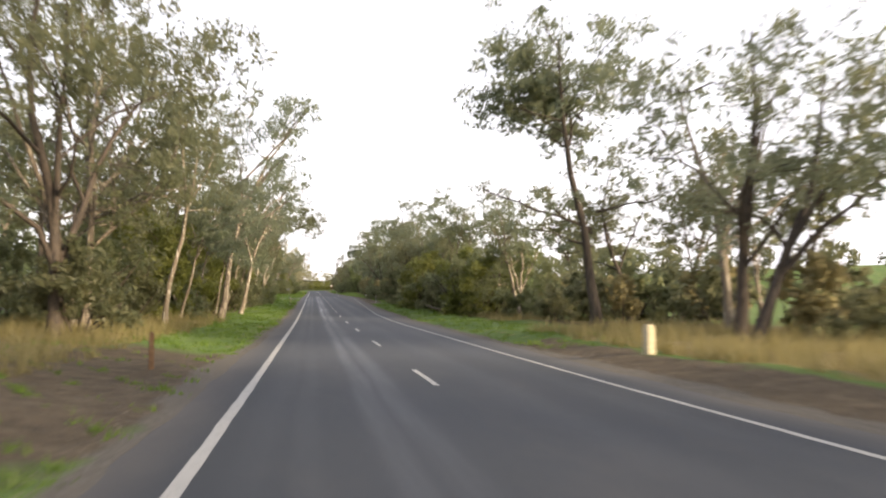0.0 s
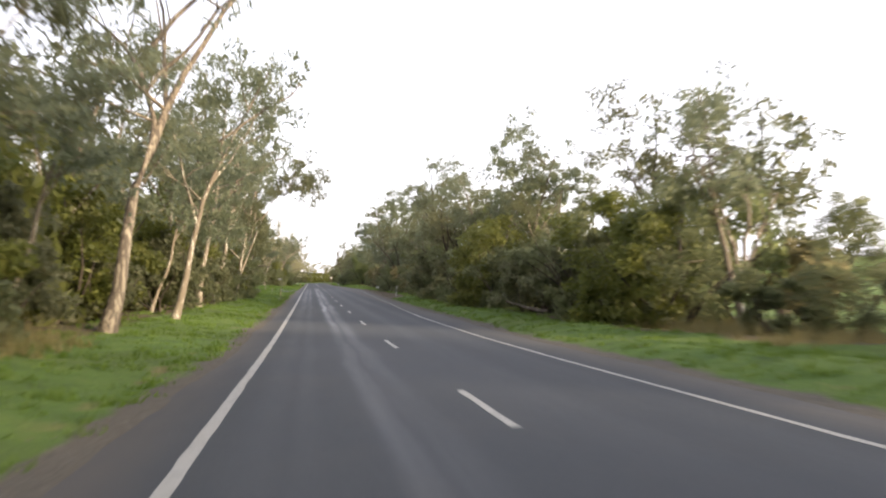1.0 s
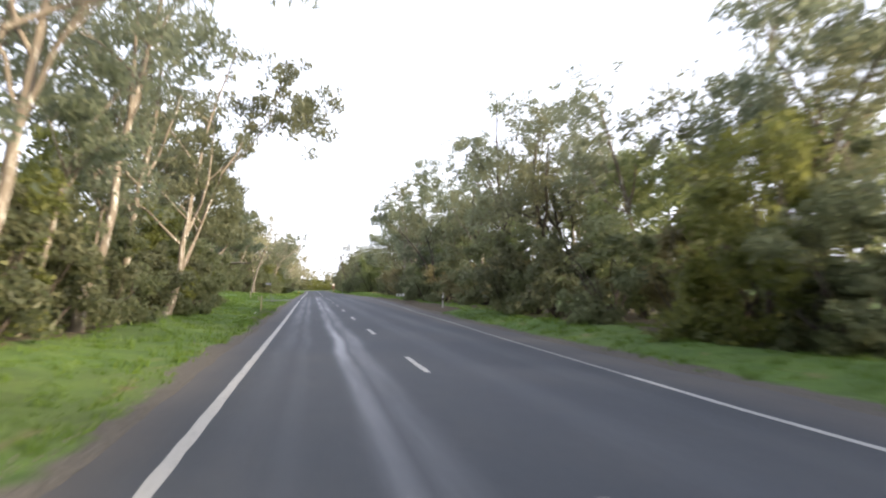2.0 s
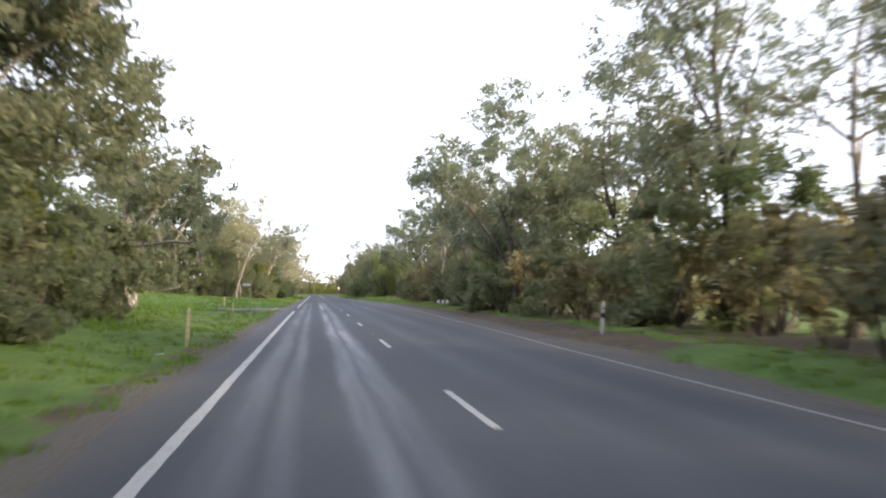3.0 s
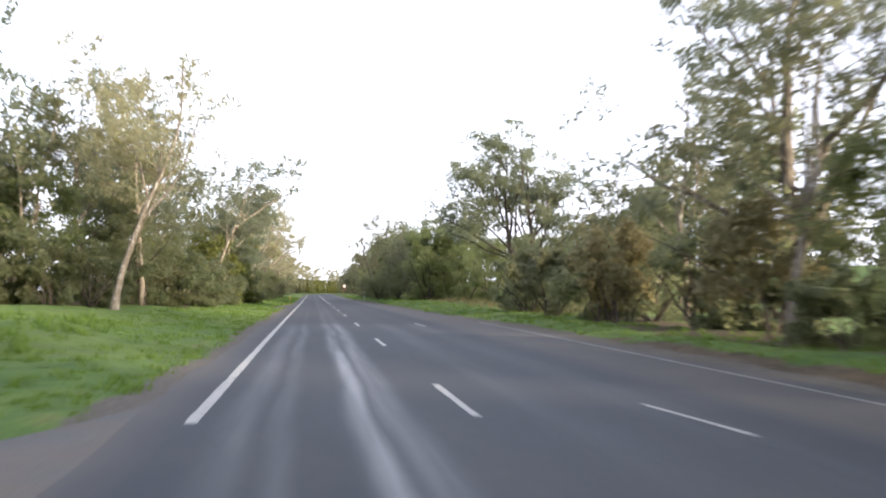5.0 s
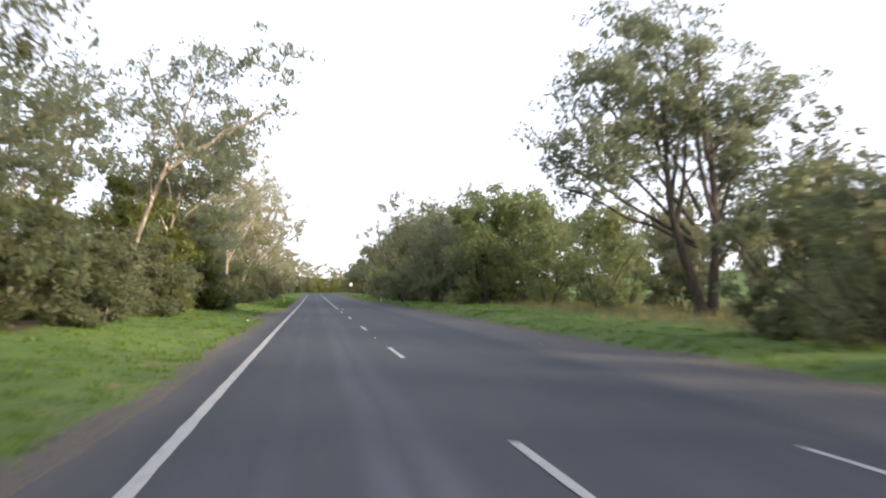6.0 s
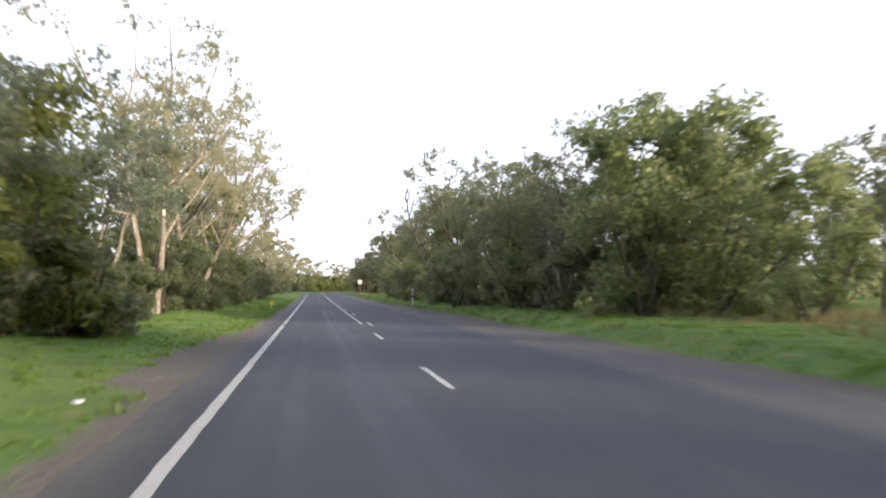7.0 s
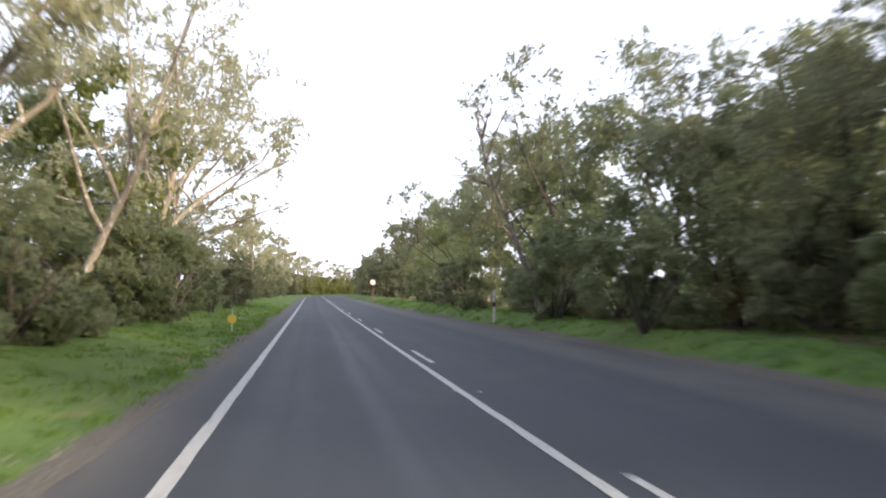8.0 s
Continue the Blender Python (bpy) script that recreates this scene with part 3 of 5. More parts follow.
def plant(ob, x, y, turn, size=1.0, tall=1.0):
    """One more of a kind, with the same meshes."""
    c = copy_thing(ob, Matrix.Identity(4))
    c.matrix_world = pose(x, y, float(ground_z(x, y)) - 0.05, 0, 0, turn) @ Matrix.Diagonal((size, size, size * tall, 1))
    return c


# ---- trees told apart one by one, left of the road ----
stand(gum(101, 15, 0.13, (2.2, 0.5), 0.42, 0.24, 6, each=27, bark=BARK_PALE, label="slender pale gum leaning towards the road"), -9.3, 25.8)
stand(gum(102, 20.5, 0.21, (3.0, 1.0), 0.40, 0.28, 9, each=28, bark=BARK_WARM, reach=1.1, arms=[((1.2, 0.3, 9.0), (5.6, 0, 14.2), 0.09, 1.3), ((1.0, 0.3, 7.5), (4.4, -0.5, 11.2), 0.08, 1.1)], label="tall warm-barked gum forking high above the verge"), -8.4, 41.0)
stand(gum(103, 13.5, 0.155, (3.0, 1.0), 0.40, 0.26, 8, each=27, bark=BARK_PALE, arms=[((1.7, 0.5, 7.6), (5.2, 0.4, 10.2), 0.07, 1.0)], label="white-trunked gum leaning over the grass verge"), -7.9, 50.0)
stand(gum(104, 19, 0.28, (1.5, 0.0), 0.28, 0.34, 10, each=46, bark=BARK_WARM, leaf=LEAF_OLIVE, reach=1.3, label="broad old gum with spreading dark limbs"), -13.5, 24.0, 40)
stand(gum(105, 16, 0.23, (1.0, 0.0), 0.25, 0.42, 10, each=44, bark=BARK_DARK, leaf=LEAF_OLIVE, reach=1.3, label="spreading dark-limbed gum overhanging the verge"), -10.8, 14.5, 200)
stand(gum(106, 16, 0.16, (0.8, 0.0), 0.45, 0.24, 7, each=27, arms=[((0.4, 0, 6.5), (5.4, 0, 9.2), 0.07, 1.0), ((0.5, 0, 8.0), (4.6, 0, 12.0), 0.07, 1.1)]), -8.6, 62.5, 20)
stand(gum(107, 17, 0.16, (1.4, 0.0), 0.40, 0.26, 7, each=34, bark=BARK_PALE), -8.8, 70.0, 70)
stand(gum(108, 15, 0.17, (2.6, 0.0), 0.22, 0.4, 8, each=69, leaf=LEAF_OLIVE, reach=1.25, label="dark leafy gum with a pale low limb"), -8.8, 84.0, 0)
stand(gum(109, 8.5, 0.18, (0.2, -1.0), 0.25, 0.24, 6, each=40, leaf=LEAF_OLIVE, bark=BARK_PALE, reach=0.9, arms=[((0.2, -0.2, 2.9), (3.4, -3.6, 2.95), 0.10, 0), ((0.2, -0.1, 3.4), (1.6, 0.6, 5.0), 0.08, 0.9)], label="low leafy gum with one bare pale limb over grass"), -9.9, 111.2)
stand(gum(119, 9.6, 0.17, (1.6, 0.0), 0.3, 0.24, 7, each=60, leaf=LEAF_GUM, bark=BARK_PALE, reach=1.05, arms=[((0.4, 0, 3.0), (3.4, -0.2, 4.6), 0.08, 1.2), ((0.5, 0, 3.6), (3.3, 0.1, 6.4), 0.08, 1.3), ((0.6, 0, 4.4), (3.2, 0.0, 7.8), 0.08, 1.1)], label="grey-green gum with a dense clump over the grass"), -11.0, 117.4)
stand(gum(114, 14.5, 0.26, (1.8, 0.0), 0.18, 0.34, 11, each=80, leaf=LEAF_OLIVE, bark=BARK_PALE, reach=1.3, arms=[((0.1, 0, 1.6), (2.3, 0.4, 6.2), 0.16, 1.2), ((1.0, 0, 4.1), (4.2, -0.5, 4.5), 0.07, 1.0), ((0.0, -0.2, 0.7), (3.6, -0.8, 2.9), 0.06, 0), ((1.5, 0, 6.0), (5.2, -0.6, 9.0), 0.07, 1.3)], label="full-crowned gum with pale crossing limbs shading the verge"), -12.0, 97.0)
stand(gum(110, 12.5, 0.145, (5.6, -1.0), 0.5, 0.30, 9, each=26, leaders=3, bark=BARK_PALE, bend=0.1, arms=[((2.4, -0.5, 5.8), (6.9, 4.0, 9.8), 0.08, 0.9), ((3.0, -0.5, 6.6), (1.0, 1.0, 10.5), 0.07, 0.9), ((2.6, -0.5, 6.2), (6.4, 1.0, 8.6), 0.06, 0.8)], label="slim pale gum leaning far out over the verge"), -10.1, 196.6)
stand(gum(116, 11.0, 0.14, (3.6, 0.2), 0.55, 0.17, 7, each=52, bark=BARK_PALE, leaf=LEAF_GUM, reach=1.0, bend=0.12, arms=[((1.6, 0, 5.0), (4.2, 0.3, 7.8), 0.07, 1.2), ((1.9, 0, 6.0), (4.0, 0.2, 8.8), 0.06, 1.3), ((2.1, 0, 6.6), (3.7, 0.0, 9.6), 0.06, 1.2)], label="leaning gum with a dense grey-green clump of leaves"), -10.2, 206.4)
# the golden light on these crowns is partly in the leaf colour, LEAF_GOLD
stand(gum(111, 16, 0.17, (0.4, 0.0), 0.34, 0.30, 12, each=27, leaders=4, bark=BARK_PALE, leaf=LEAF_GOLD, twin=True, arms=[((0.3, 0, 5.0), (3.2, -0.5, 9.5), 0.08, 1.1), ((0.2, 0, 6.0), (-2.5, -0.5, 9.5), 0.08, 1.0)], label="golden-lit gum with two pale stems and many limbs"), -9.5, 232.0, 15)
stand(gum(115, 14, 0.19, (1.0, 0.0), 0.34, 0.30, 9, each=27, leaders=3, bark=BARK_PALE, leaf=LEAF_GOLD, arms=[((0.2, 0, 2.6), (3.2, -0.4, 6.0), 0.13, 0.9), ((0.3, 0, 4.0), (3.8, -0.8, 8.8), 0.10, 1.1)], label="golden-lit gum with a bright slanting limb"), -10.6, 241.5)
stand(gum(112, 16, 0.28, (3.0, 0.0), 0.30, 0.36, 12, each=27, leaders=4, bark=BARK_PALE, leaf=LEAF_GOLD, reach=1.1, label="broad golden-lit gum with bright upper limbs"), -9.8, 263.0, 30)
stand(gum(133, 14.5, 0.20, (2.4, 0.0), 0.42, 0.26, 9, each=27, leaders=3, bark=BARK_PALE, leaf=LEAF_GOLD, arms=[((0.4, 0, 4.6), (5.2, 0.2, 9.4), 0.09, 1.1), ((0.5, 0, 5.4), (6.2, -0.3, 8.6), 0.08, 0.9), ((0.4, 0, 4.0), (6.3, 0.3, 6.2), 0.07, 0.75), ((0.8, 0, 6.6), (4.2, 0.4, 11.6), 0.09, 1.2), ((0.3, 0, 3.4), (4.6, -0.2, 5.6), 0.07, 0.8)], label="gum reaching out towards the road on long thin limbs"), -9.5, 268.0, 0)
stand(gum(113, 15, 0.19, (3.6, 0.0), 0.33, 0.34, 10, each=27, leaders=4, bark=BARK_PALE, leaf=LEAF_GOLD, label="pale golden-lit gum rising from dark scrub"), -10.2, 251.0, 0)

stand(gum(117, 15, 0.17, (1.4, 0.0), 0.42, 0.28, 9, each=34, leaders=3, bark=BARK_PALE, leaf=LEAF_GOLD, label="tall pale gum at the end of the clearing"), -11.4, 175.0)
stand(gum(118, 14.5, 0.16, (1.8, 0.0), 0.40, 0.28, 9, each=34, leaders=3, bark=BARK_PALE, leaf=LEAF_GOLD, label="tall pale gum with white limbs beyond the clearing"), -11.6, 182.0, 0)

# ---- trees told apart one by one, right of the road ----
stand(gum(121, 15.5, 0.25, (-1.4, 0.0), 0.72, 0.22, 11, each=40, bark=BARK_DARK, leaf=LEAF_GUM, reach=1.15, arms=[((-0.2, 0, 4.6), (-5.4, 0.3, 6.4), 0.07, 0), ((-0.2, 0, 3.8), (-3.0, 0.4, 4.6), 0.07, 0.85), ((-0.2, 0, 4.4), (-2.3, 0.0, 5.6), 0.07, 0.95), ((-0.6, 0, 9.6), (-4.8, 0.4, 13.4), 0.08, 1.2), ((-0.6, 0, 10.0), (-2.6, -0.4, 14.2), 0.08, 1.2), ((0.0, 0, 5.4), (3.0, 0.2, 6.2), 0.07, 0.9)], label="dark-trunked gum with long bare side limbs"), 10.6, 20.3, 0)
stand(gum(122, 11, 0.22, (-1.8, 0.0), 0.3, 0.4, 9, each=24, bark=BARK_DARK, twin=True, label="twin-stemmed dark gum leaning apart"), 11.0, 8.5, 170)
stand(gum(123, 12, 0.2, (1.5, 0.0), 0.3, 0.4, 9, each=22, bark=BARK_PALE, label="thin-crowned gum above dry grass"), 13.5, 14.0, 60)
stand(gum(124, 9.5, 0.15, (-0.8, 0.0), 0.5, 0.2, 5, each=20, bark=BARK_PALE, arms=[((0, 0, 1.7), (-0.8, 0.2, 4.8), 0.09, 0.7), ((0, 0, 1.9), (0.15, -0.2, 5.2), 0.09, 0.8), ((0.05, 0, 1.8), (1.3, 0.1, 4.6), 0.08, 0.8)], label="small pale gum forking low into upright stems"), 12.4, 40.5, 0)
stand(gum(125, 13.6, 0.2, (0.4, 0.0), 0.4, 0.30, 10, each=46, bark=BARK_PALE, leaders=3), 12.6, 69.0, 30)
stand(gum(126, 13.2, 0.17, (-0.8, 0.0), 0.2, 0.36, 9, each=85, leaf=LEAF_GUM, bark=BARK_DARK, reach=1.2, label="full-crowned grey-green gum close to the road"), 9.4, 119.5, 150)
stand(gum(127, 17, 0.20, (-1.6, 0.0), 0.45, 0.26, 9, each=36, leaf=LEAF_GUM, bark=BARK_DARK, reach=1.1, leaders=3, label="tall dark-trunked gum above the scrub"), 12.6, 101.5, 0)
stand(gum(128, 16.5, 0.30, (-1.2, 0.0), 0.28, 0.36, 11, each=40, bark=BARK_WARM, arms=[((-0.5, 0, 7.6), (-4.4, 0.0, 13.4), 0.08, 1.2), ((-0.3, 0, 6.4), (-3.4, 0.3, 10.4), 0.08, 1.2), ((-0.4, 0, 8.4), (-2.4, -0.3, 14.6), 0.08, 1.1)], label="tall thin-crowned gum behind the scrub"), 12.6, 157.0, 0)
stand(gum(129, 14.5, 0.26, (-2.6, 0.0), 0.45, 0.30, 9, each=42, bark=BARK_DARK, leaf=LEAF_GUM, flat=0.4, reach=1.15, twin=True, leaders=3, arms=[((-0.6, 0, 3.4), (-7.5, 0.2, 7.2), 0.10, 1.5), ((-0.8, 0, 3.8), (-6.7, -0.4, 9.0), 0.10, 1.6), ((-0.6, 0, 4.2), (-5.2, 0.4, 10.2), 0.10, 1.6), ((-0.5, 0, 3.2), (-6.6, 0.9, 6.0), 0.08, 1.0), ((-0.2, 0, 4.6), (-3.2, 0.4, 11.0), 0.10, 1.5), ((0.2, 0, 5.0), (-0.8, 0.4, 11.2), 0.10, 1.5), ((0.4, 0, 4.0), (2.6, 0.2, 9.6), 0.10, 1.4), ((-0.5, 0, 8.6), (-4.0, 0.2, 14.0), 0.07, 1.2), ((-0.3, 0, 8.6), (-1.2, 0.3, 14.8), 0.07, 1.15), ((0.3, 0, 2.4), (1.6, -0.3, 5.0), 0.08, 1.1), ((0.3, 0, 2.0), (3.0, 0.3, 5.8), 0.08, 1.1)], label="umbrella-crowned tree with forked leaning trunks"), 15.7, 197.0, 0)
stand(dead_tree(131, 10.8, 0.16, (-2.6, 0)), 8.1, 257.5, 0)
stand(dead_tree(132, 7, 0.13, (0.6, 0)), 11.6, 43, 80)

# ---- kinds that repeat ----
def gum_kinds(**leaves):
    """The six gums that repeat."""
    return [
        gum(201, 15, 0.16, (1.0, 0.4), 0.42, 0.25, 7, each=32, **leaves),
        gum(202, 17, 0.18, (-1.2, 0.8), 0.45, 0.25, 7, each=32, bark=BARK_WARM, label="tall brown-barked gum with a thin open crown", **leaves),
        gum(203, 13, 0.14, (2.0, -0.3), 0.38, 0.28, 6, each=32, bark=BARK_PALE, leaf=LEAF_OLIVE, label="slender pale gum with an olive crown", **leaves),
        gum(204, 16, 0.17, (0.2, 0.0), 0.35, 0.30, 8, each=32, bark=BARK_WARM, leaf=LEAF_OLIVE, twin=True, label="twin-stemmed brown-barked gum with an olive crown", **leaves),
        gum(205, 12, 0.16, (-1.5, 0.5), 0.40, 0.32, 8, each=32, bark=BARK_DARK, leaf=LEAF_OLIVE, label="dark-barked gum with a spreading olive crown", **leaves),
        gum(206, 14, 0.18, (2.8, 0.3), 0.48, 0.26, 6, each=32, bark=BARK_PALE, label="leaning pale-barked gum with a thin crown", **leaves),
    ]


def bush_kinds(**leaves):
    """The six shrubs that repeat."""
    return [
        bush(301, 3.0, 3.4, 1900, **leaves),
        bush(302, 4.2, 3.6, 2200, leaf=LEAF_DARK, label="tall dark green thicket shrub", **leaves),
        bush(303, 2.2, 3.2, 1500, leaf=LEAF_DARK, label="low dark green thicket shrub", **leaves),
        bush(304, 5.0, 4.2, 2600, leaf=LEAF_BRIGHT, low=0.05, label="sunlit yellow-green wattle bush", **leaves),
        bush(305, 3.6, 2.8, 1800, leaf=LEAF_OLIVE, low=0.1, **leaves),
        bush(306, 3.2, 2.8, 1300, leaf=LEAF_BROWN, low=0.08, label="dry brown-leaved understorey shrub", **leaves),
    ]


def dense_kinds(**leaves):
    """The two dense trees that repeat."""
    return [
        bush(321, 9.5, 6.0, 4700, leaf=LEAF_DARK, low=0.02, name="scrub_tree", label="dense dark green tree with foliage to the ground", category="tree", group="roadside dense trees", lumps=40, stems=4, **leaves),
        bush(322, 8.0, 5.2, 4300, leaf=LEAF_GREEN, low=0.04, name="scrub_tree", label="rounded olive tree with sunlit top", category="tree", group="roadside dense trees", lumps=32, stems=4, **leaves),
    ]


def set_out(kinds, places):
    """Stands the first of each kind at (x, y)."""
    return [stand(ob, x, y) for ob, (x, y) in zip(kinds, places)]


GUMS = set_out(gum_kinds(), ((-12.4, 71), (-13.2, 33), (-12.0, 47), (-14.5, 60), (14.5, 50), (-16.0, 205)))
BUSHES = set_out(bush_kinds(), ((-11.6, 40), (9.8, 55), (9.4, 61), (10.8, 45.0), (-11.2, 54), (11.4, 100)))
DENSE = set_out(dense_kinds(long=0.25, wide=0.115), ((12.4, 226), (12.5, 78)))
# the same kinds with fewer, coarser leaves for the ranks behind
GUMS_BEHIND = set_out(gum_kinds(long=0.38, wide=0.16), ((-18.4, 213), (-17.5, 33), (-18.5, 47), (-19.0, 62), (19.5, 49), (-19.5, 207)))
BUSHES_BEHIND = set_out(bush_kinds(long=0.36, wide=0.17), ((-14.6, 40), (13.4, 56), (13.2, 62), (-14.0, 46.0), (-14.2, 54), (14.4, 101)))
DENSE_BEHIND = set_out(dense_kinds(long=0.38, wide=0.18), ((16.5, 229), (15.5, 80)))
FAR = [
    # the sunlit look of this far crown is painted in with LEAF_GOLD
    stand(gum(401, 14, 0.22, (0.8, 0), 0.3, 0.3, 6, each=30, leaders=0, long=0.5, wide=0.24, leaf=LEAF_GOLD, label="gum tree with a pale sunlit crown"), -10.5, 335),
    stand(gum(402, 12, 0.2, (-0.8, 0), 0.25, 0.34, 6, each=30, leaders=0, long=0.5, wide=0.25, leaf=LEAF_OLIVE, bark=BARK_WARM, label="brown-barked gum with an olive crown"), 10.8, 338),
    stand(bush(403, 6.5, 6, 1100, long=0.6, wide=0.3, leaf=LEAF_OLIVE, lumps=20, name="scrub_tree", label="olive scrub tree by the distant road", category="tree", group="roadside dense trees"), 9.4, 344),
]

rng = np.random.default_rng(7)


def rank(kinds, x, y):
    """The kinds as they grow in front or behind."""
    if -70 < y < -12:
        deep = True
    elif kinds is GUMS:
        deep = abs(x) > 16
    elif kinds is BUSHES:
        deep = abs(x) > 12.4 and not 174 < y < 226
    else:
        deep = abs(x) > 13.2 and not 174 < y < 226
    behind = {id(GUMS): GUMS_BEHIND, id(BUSHES): BUSHES_BEHIND, id(DENSE): DENSE_BEHIND}
    return behind.get(id(kinds), kinds) if deep else kinds


def row(kinds, places):
    """Plants (kind, x, y, size) entries."""
    for kind, x, y, size in places:
        plant(rank(kinds, x, y)[kind], x, y, rng.uniform(0, 360), size, rng.uniform(0.9, 1.12))


def belt(kinds, weights, x0, x1, y0, y1, gap, low=0.8, high=1.15):
    """A wood with no order: one plant about every gap metres each way."""
    ys = np.arange(y0, y1, gap)
    xs = np.arange(min(x0, x1), max(x0, x1) + 0.1, gap)
    for y in ys:
        for x in xs:
            k = rng.choice(len(kinds), p=np.array(weights) / sum(weights))
            plant(rank(kinds, x, y)[k], x + rng.uniform(-0.42, 0.42) * gap, y + rng.uniform(-0.42, 0.42) * gap, rng.uniform(0, 360), rng.uniform(low, high), rng.uniform(0.88, 1.12))


# left side
belt(GUMS, (1, 1, 1, 1, 0, 0.5), -14, -22, -4, 92, 8.4)
row(GUMS, [(2, -10.0, 33.0, 0.95), (0, -9.6, 56.0, 0.95), (5, -9.4, 77.0, 0.9), (3, -11.2, 19.0, 1.0), (1, -10.5, 66.0, 0.95), (2, -10.6, 90.0, 0.9)])
belt(BUSHES, (2, 1, 1, 0.8, 2, 0), -11.2, -16, 15, 74, 4.4, 0.9, 1.2)
belt(BUSHES, (1, 1, 1, 0.2, 1, 0), -10.2, -15, 74, 100, 3.6, 0.85, 1.2)
row(DENSE, [(1, -22, 4, 1.1), (0, -25, 20, 1.1), (1, -26, 40, 1.2), (0, -27, 60, 1.2), (1, -26, 80, 1.2), (0, -24, 96, 0.9), (1, -12.5, 96, 0.9), (1, -15, 12, 0.9)])
# unseen woods added behind the start; the right-hand belts shade the first stretch
belt(GUMS, (1, 1, 1, 1, 1, 0.5), -12, -13, -62, -10, 9.0)
belt(GUMS, (1, 0, 1, 1, 2, 0.5), 11, 19, -62, -6, 8.0)
belt(BUSHES, (2, 2, 1, 0.5, 1, 0), 10.5, 14, -60, -6, 6.5)
# the clearing by the side road, closed by trees behind
row(GUMS, [(3, -23, 178, 1.1), (1, -19, 177, 1.0), (0, -15, 184, 0.95), (3, -28, 184, 1.1), (2, -16.5, 176, 1.0), (5, -12.5, 192, 0.75), (4, -30, 176, 1.0), (3, -36, 166, 1.0), (5, -22, 203, 1.15), (3, -19, 180, 0.85)])
row(DENSE, [(1, -16.2, 178, 0.95), (0, -20, 179, 0.9), (1, -24.5, 181, 1.1), (1, -31, 183, 1.2), (1, -38, 160, 1.2), (0, -13.5, 186, 0.7), (1, -44, 132, 1.2), (0, -48, 118, 1.2), (1, -40, 106, 1.1), (0, -34, 176, 1.0), (0, -12.8, 183, 0.8)])
row(BUSHES, [(2, -14.2, 174.5, 1.0), (1, -13, 177, 0.9), (2, -11.5, 181.5, 1.0), (0, -17.5, 174, 0.9), (1, -10.6, 187, 1.0), (1, -21, 175, 1.0), (2, -24, 175, 1.1), (1, -15.8, 175, 1.0), (1, -19.2, 174.5, 1.0)])
belt(BUSHES, (2, 2, 2, 0.6, 2, 0), -9.6, -14, 188, 300, 4.0, 0.85, 1.15)
belt(GUMS, (1, 0.7, 1, 0.4, 0, 1.6), -12.5, -24, 216, 252, 9.5, 0.75, 0.95)
belt(GUMS, (1, 0.7, 1, 0.6, 0, 1.6), -10.6, -22, 256, 318, 7.4, 0.8, 1.1)
belt(BUSHES, (1, 2, 2, 0, 1, 0), -17, -38, 175, 184, 4.6, 0.9, 1.3)
row(BUSHES, [(3, -11.6, 28, 1.1), (3, -12.2, 36, 1.2), (3, -10.8, 45, 1.0), (3, -11.8, 52, 1.25), (4, -10.2, 58, 1.2), (3, -11.5, 66, 1.2), (3, -12.4, 74, 1.2), (4, -10.4, 70, 1.2), (1, -9.6, 91, 0.9), (1, -9.3, 96, 0.9), (0, -10.0, 105, 1.0), (3, -11.2, 113.6, 0.6)])
row(DENSE, [(1, -13.5, 40, 0.9), (1, -13.0, 55, 0.95), (1, -13.5, 68, 1.0), (1, -14.0, 84, 1.0)])
belt(BUSHES, (1, 3, 2, 0, 1, 0), 9.0, 9.1, 228, 306, 4.2, 0.7, 1.0)
# right side
row(GUMS, [(4, 13.5, 2.0, 1.0), (4, 16.5, 9, 0.9), (2, 18.0, 19, 0.85), (4, 15.0, 27, 0.85), (4, 19, 2, 1.0), (2, 14.5, 20, 0.8)])
row(BUSHES, [(0, 14.5, 17, 0.9), (0, 12.6, 26, 0.9), (1, 16.5, 30, 1.0), (2, 13.0, 32, 1.0), (0, 11.6, 30, 0.7), (2, 10.6, 36, 0.9), (0, 12.2, 4.5, 0.6), (0, 17, 12, 0.9), (3, 9.9, 42.0, 0.8), (1, 12.5, 47, 1.1), (0, 18, 22, 1.0), (0, 16, 5, 0.9)])
belt(BUSHES, (1.5, 2.2, 1.5, 0.3, 1, 1.6), 9.4, 13.2, 48, 92, 3.8, 0.9, 1.2)
belt(BUSHES, (1.5, 1.6, 1.4, 0.0, 1, 1.8), 11.3, 15, 98, 164, 4.0, 0.85, 1.2)
row(GUMS, [(3, 13.2, 63, 0.62), (2, 10.8, 71, 0.97), (5, 12.4, 79, 0.95), (4, 10.8, 87, 1.1), (1, 12.5, 95, 0.85), (0, 10.0, 103, 0.85), (4, 12.8, 111, 1.0), (2, 10.0, 127, 1.08), (0, 12.0, 133, 0.95), (4, 12.8, 143, 0.6), (4, 14.5, 150, 0.75), (2, 13.2, 165, 0.85), (4, 14.5, 119, 1.0), (1, 14.0, 70, 0.75), (4, 13.5, 103, 1.0)])
row(DENSE, [(1, 11.8, 139, 0.62), (0, 10.9, 133.5, 0.55), (0, 11.2, 145.5, 0.62), (1, 11.6, 151, 0.7), (0, 13.5, 126, 0.8), (1, 9.8, 124, 0.7), (1, 13.6, 67, 0.8), (0, 13.4, 84, 0.8), (1, 12.8, 99, 0.85), (0, 13.5, 107, 0.9), (1, 13.8, 115, 0.9), (0, 13.4, 158, 0.8)])
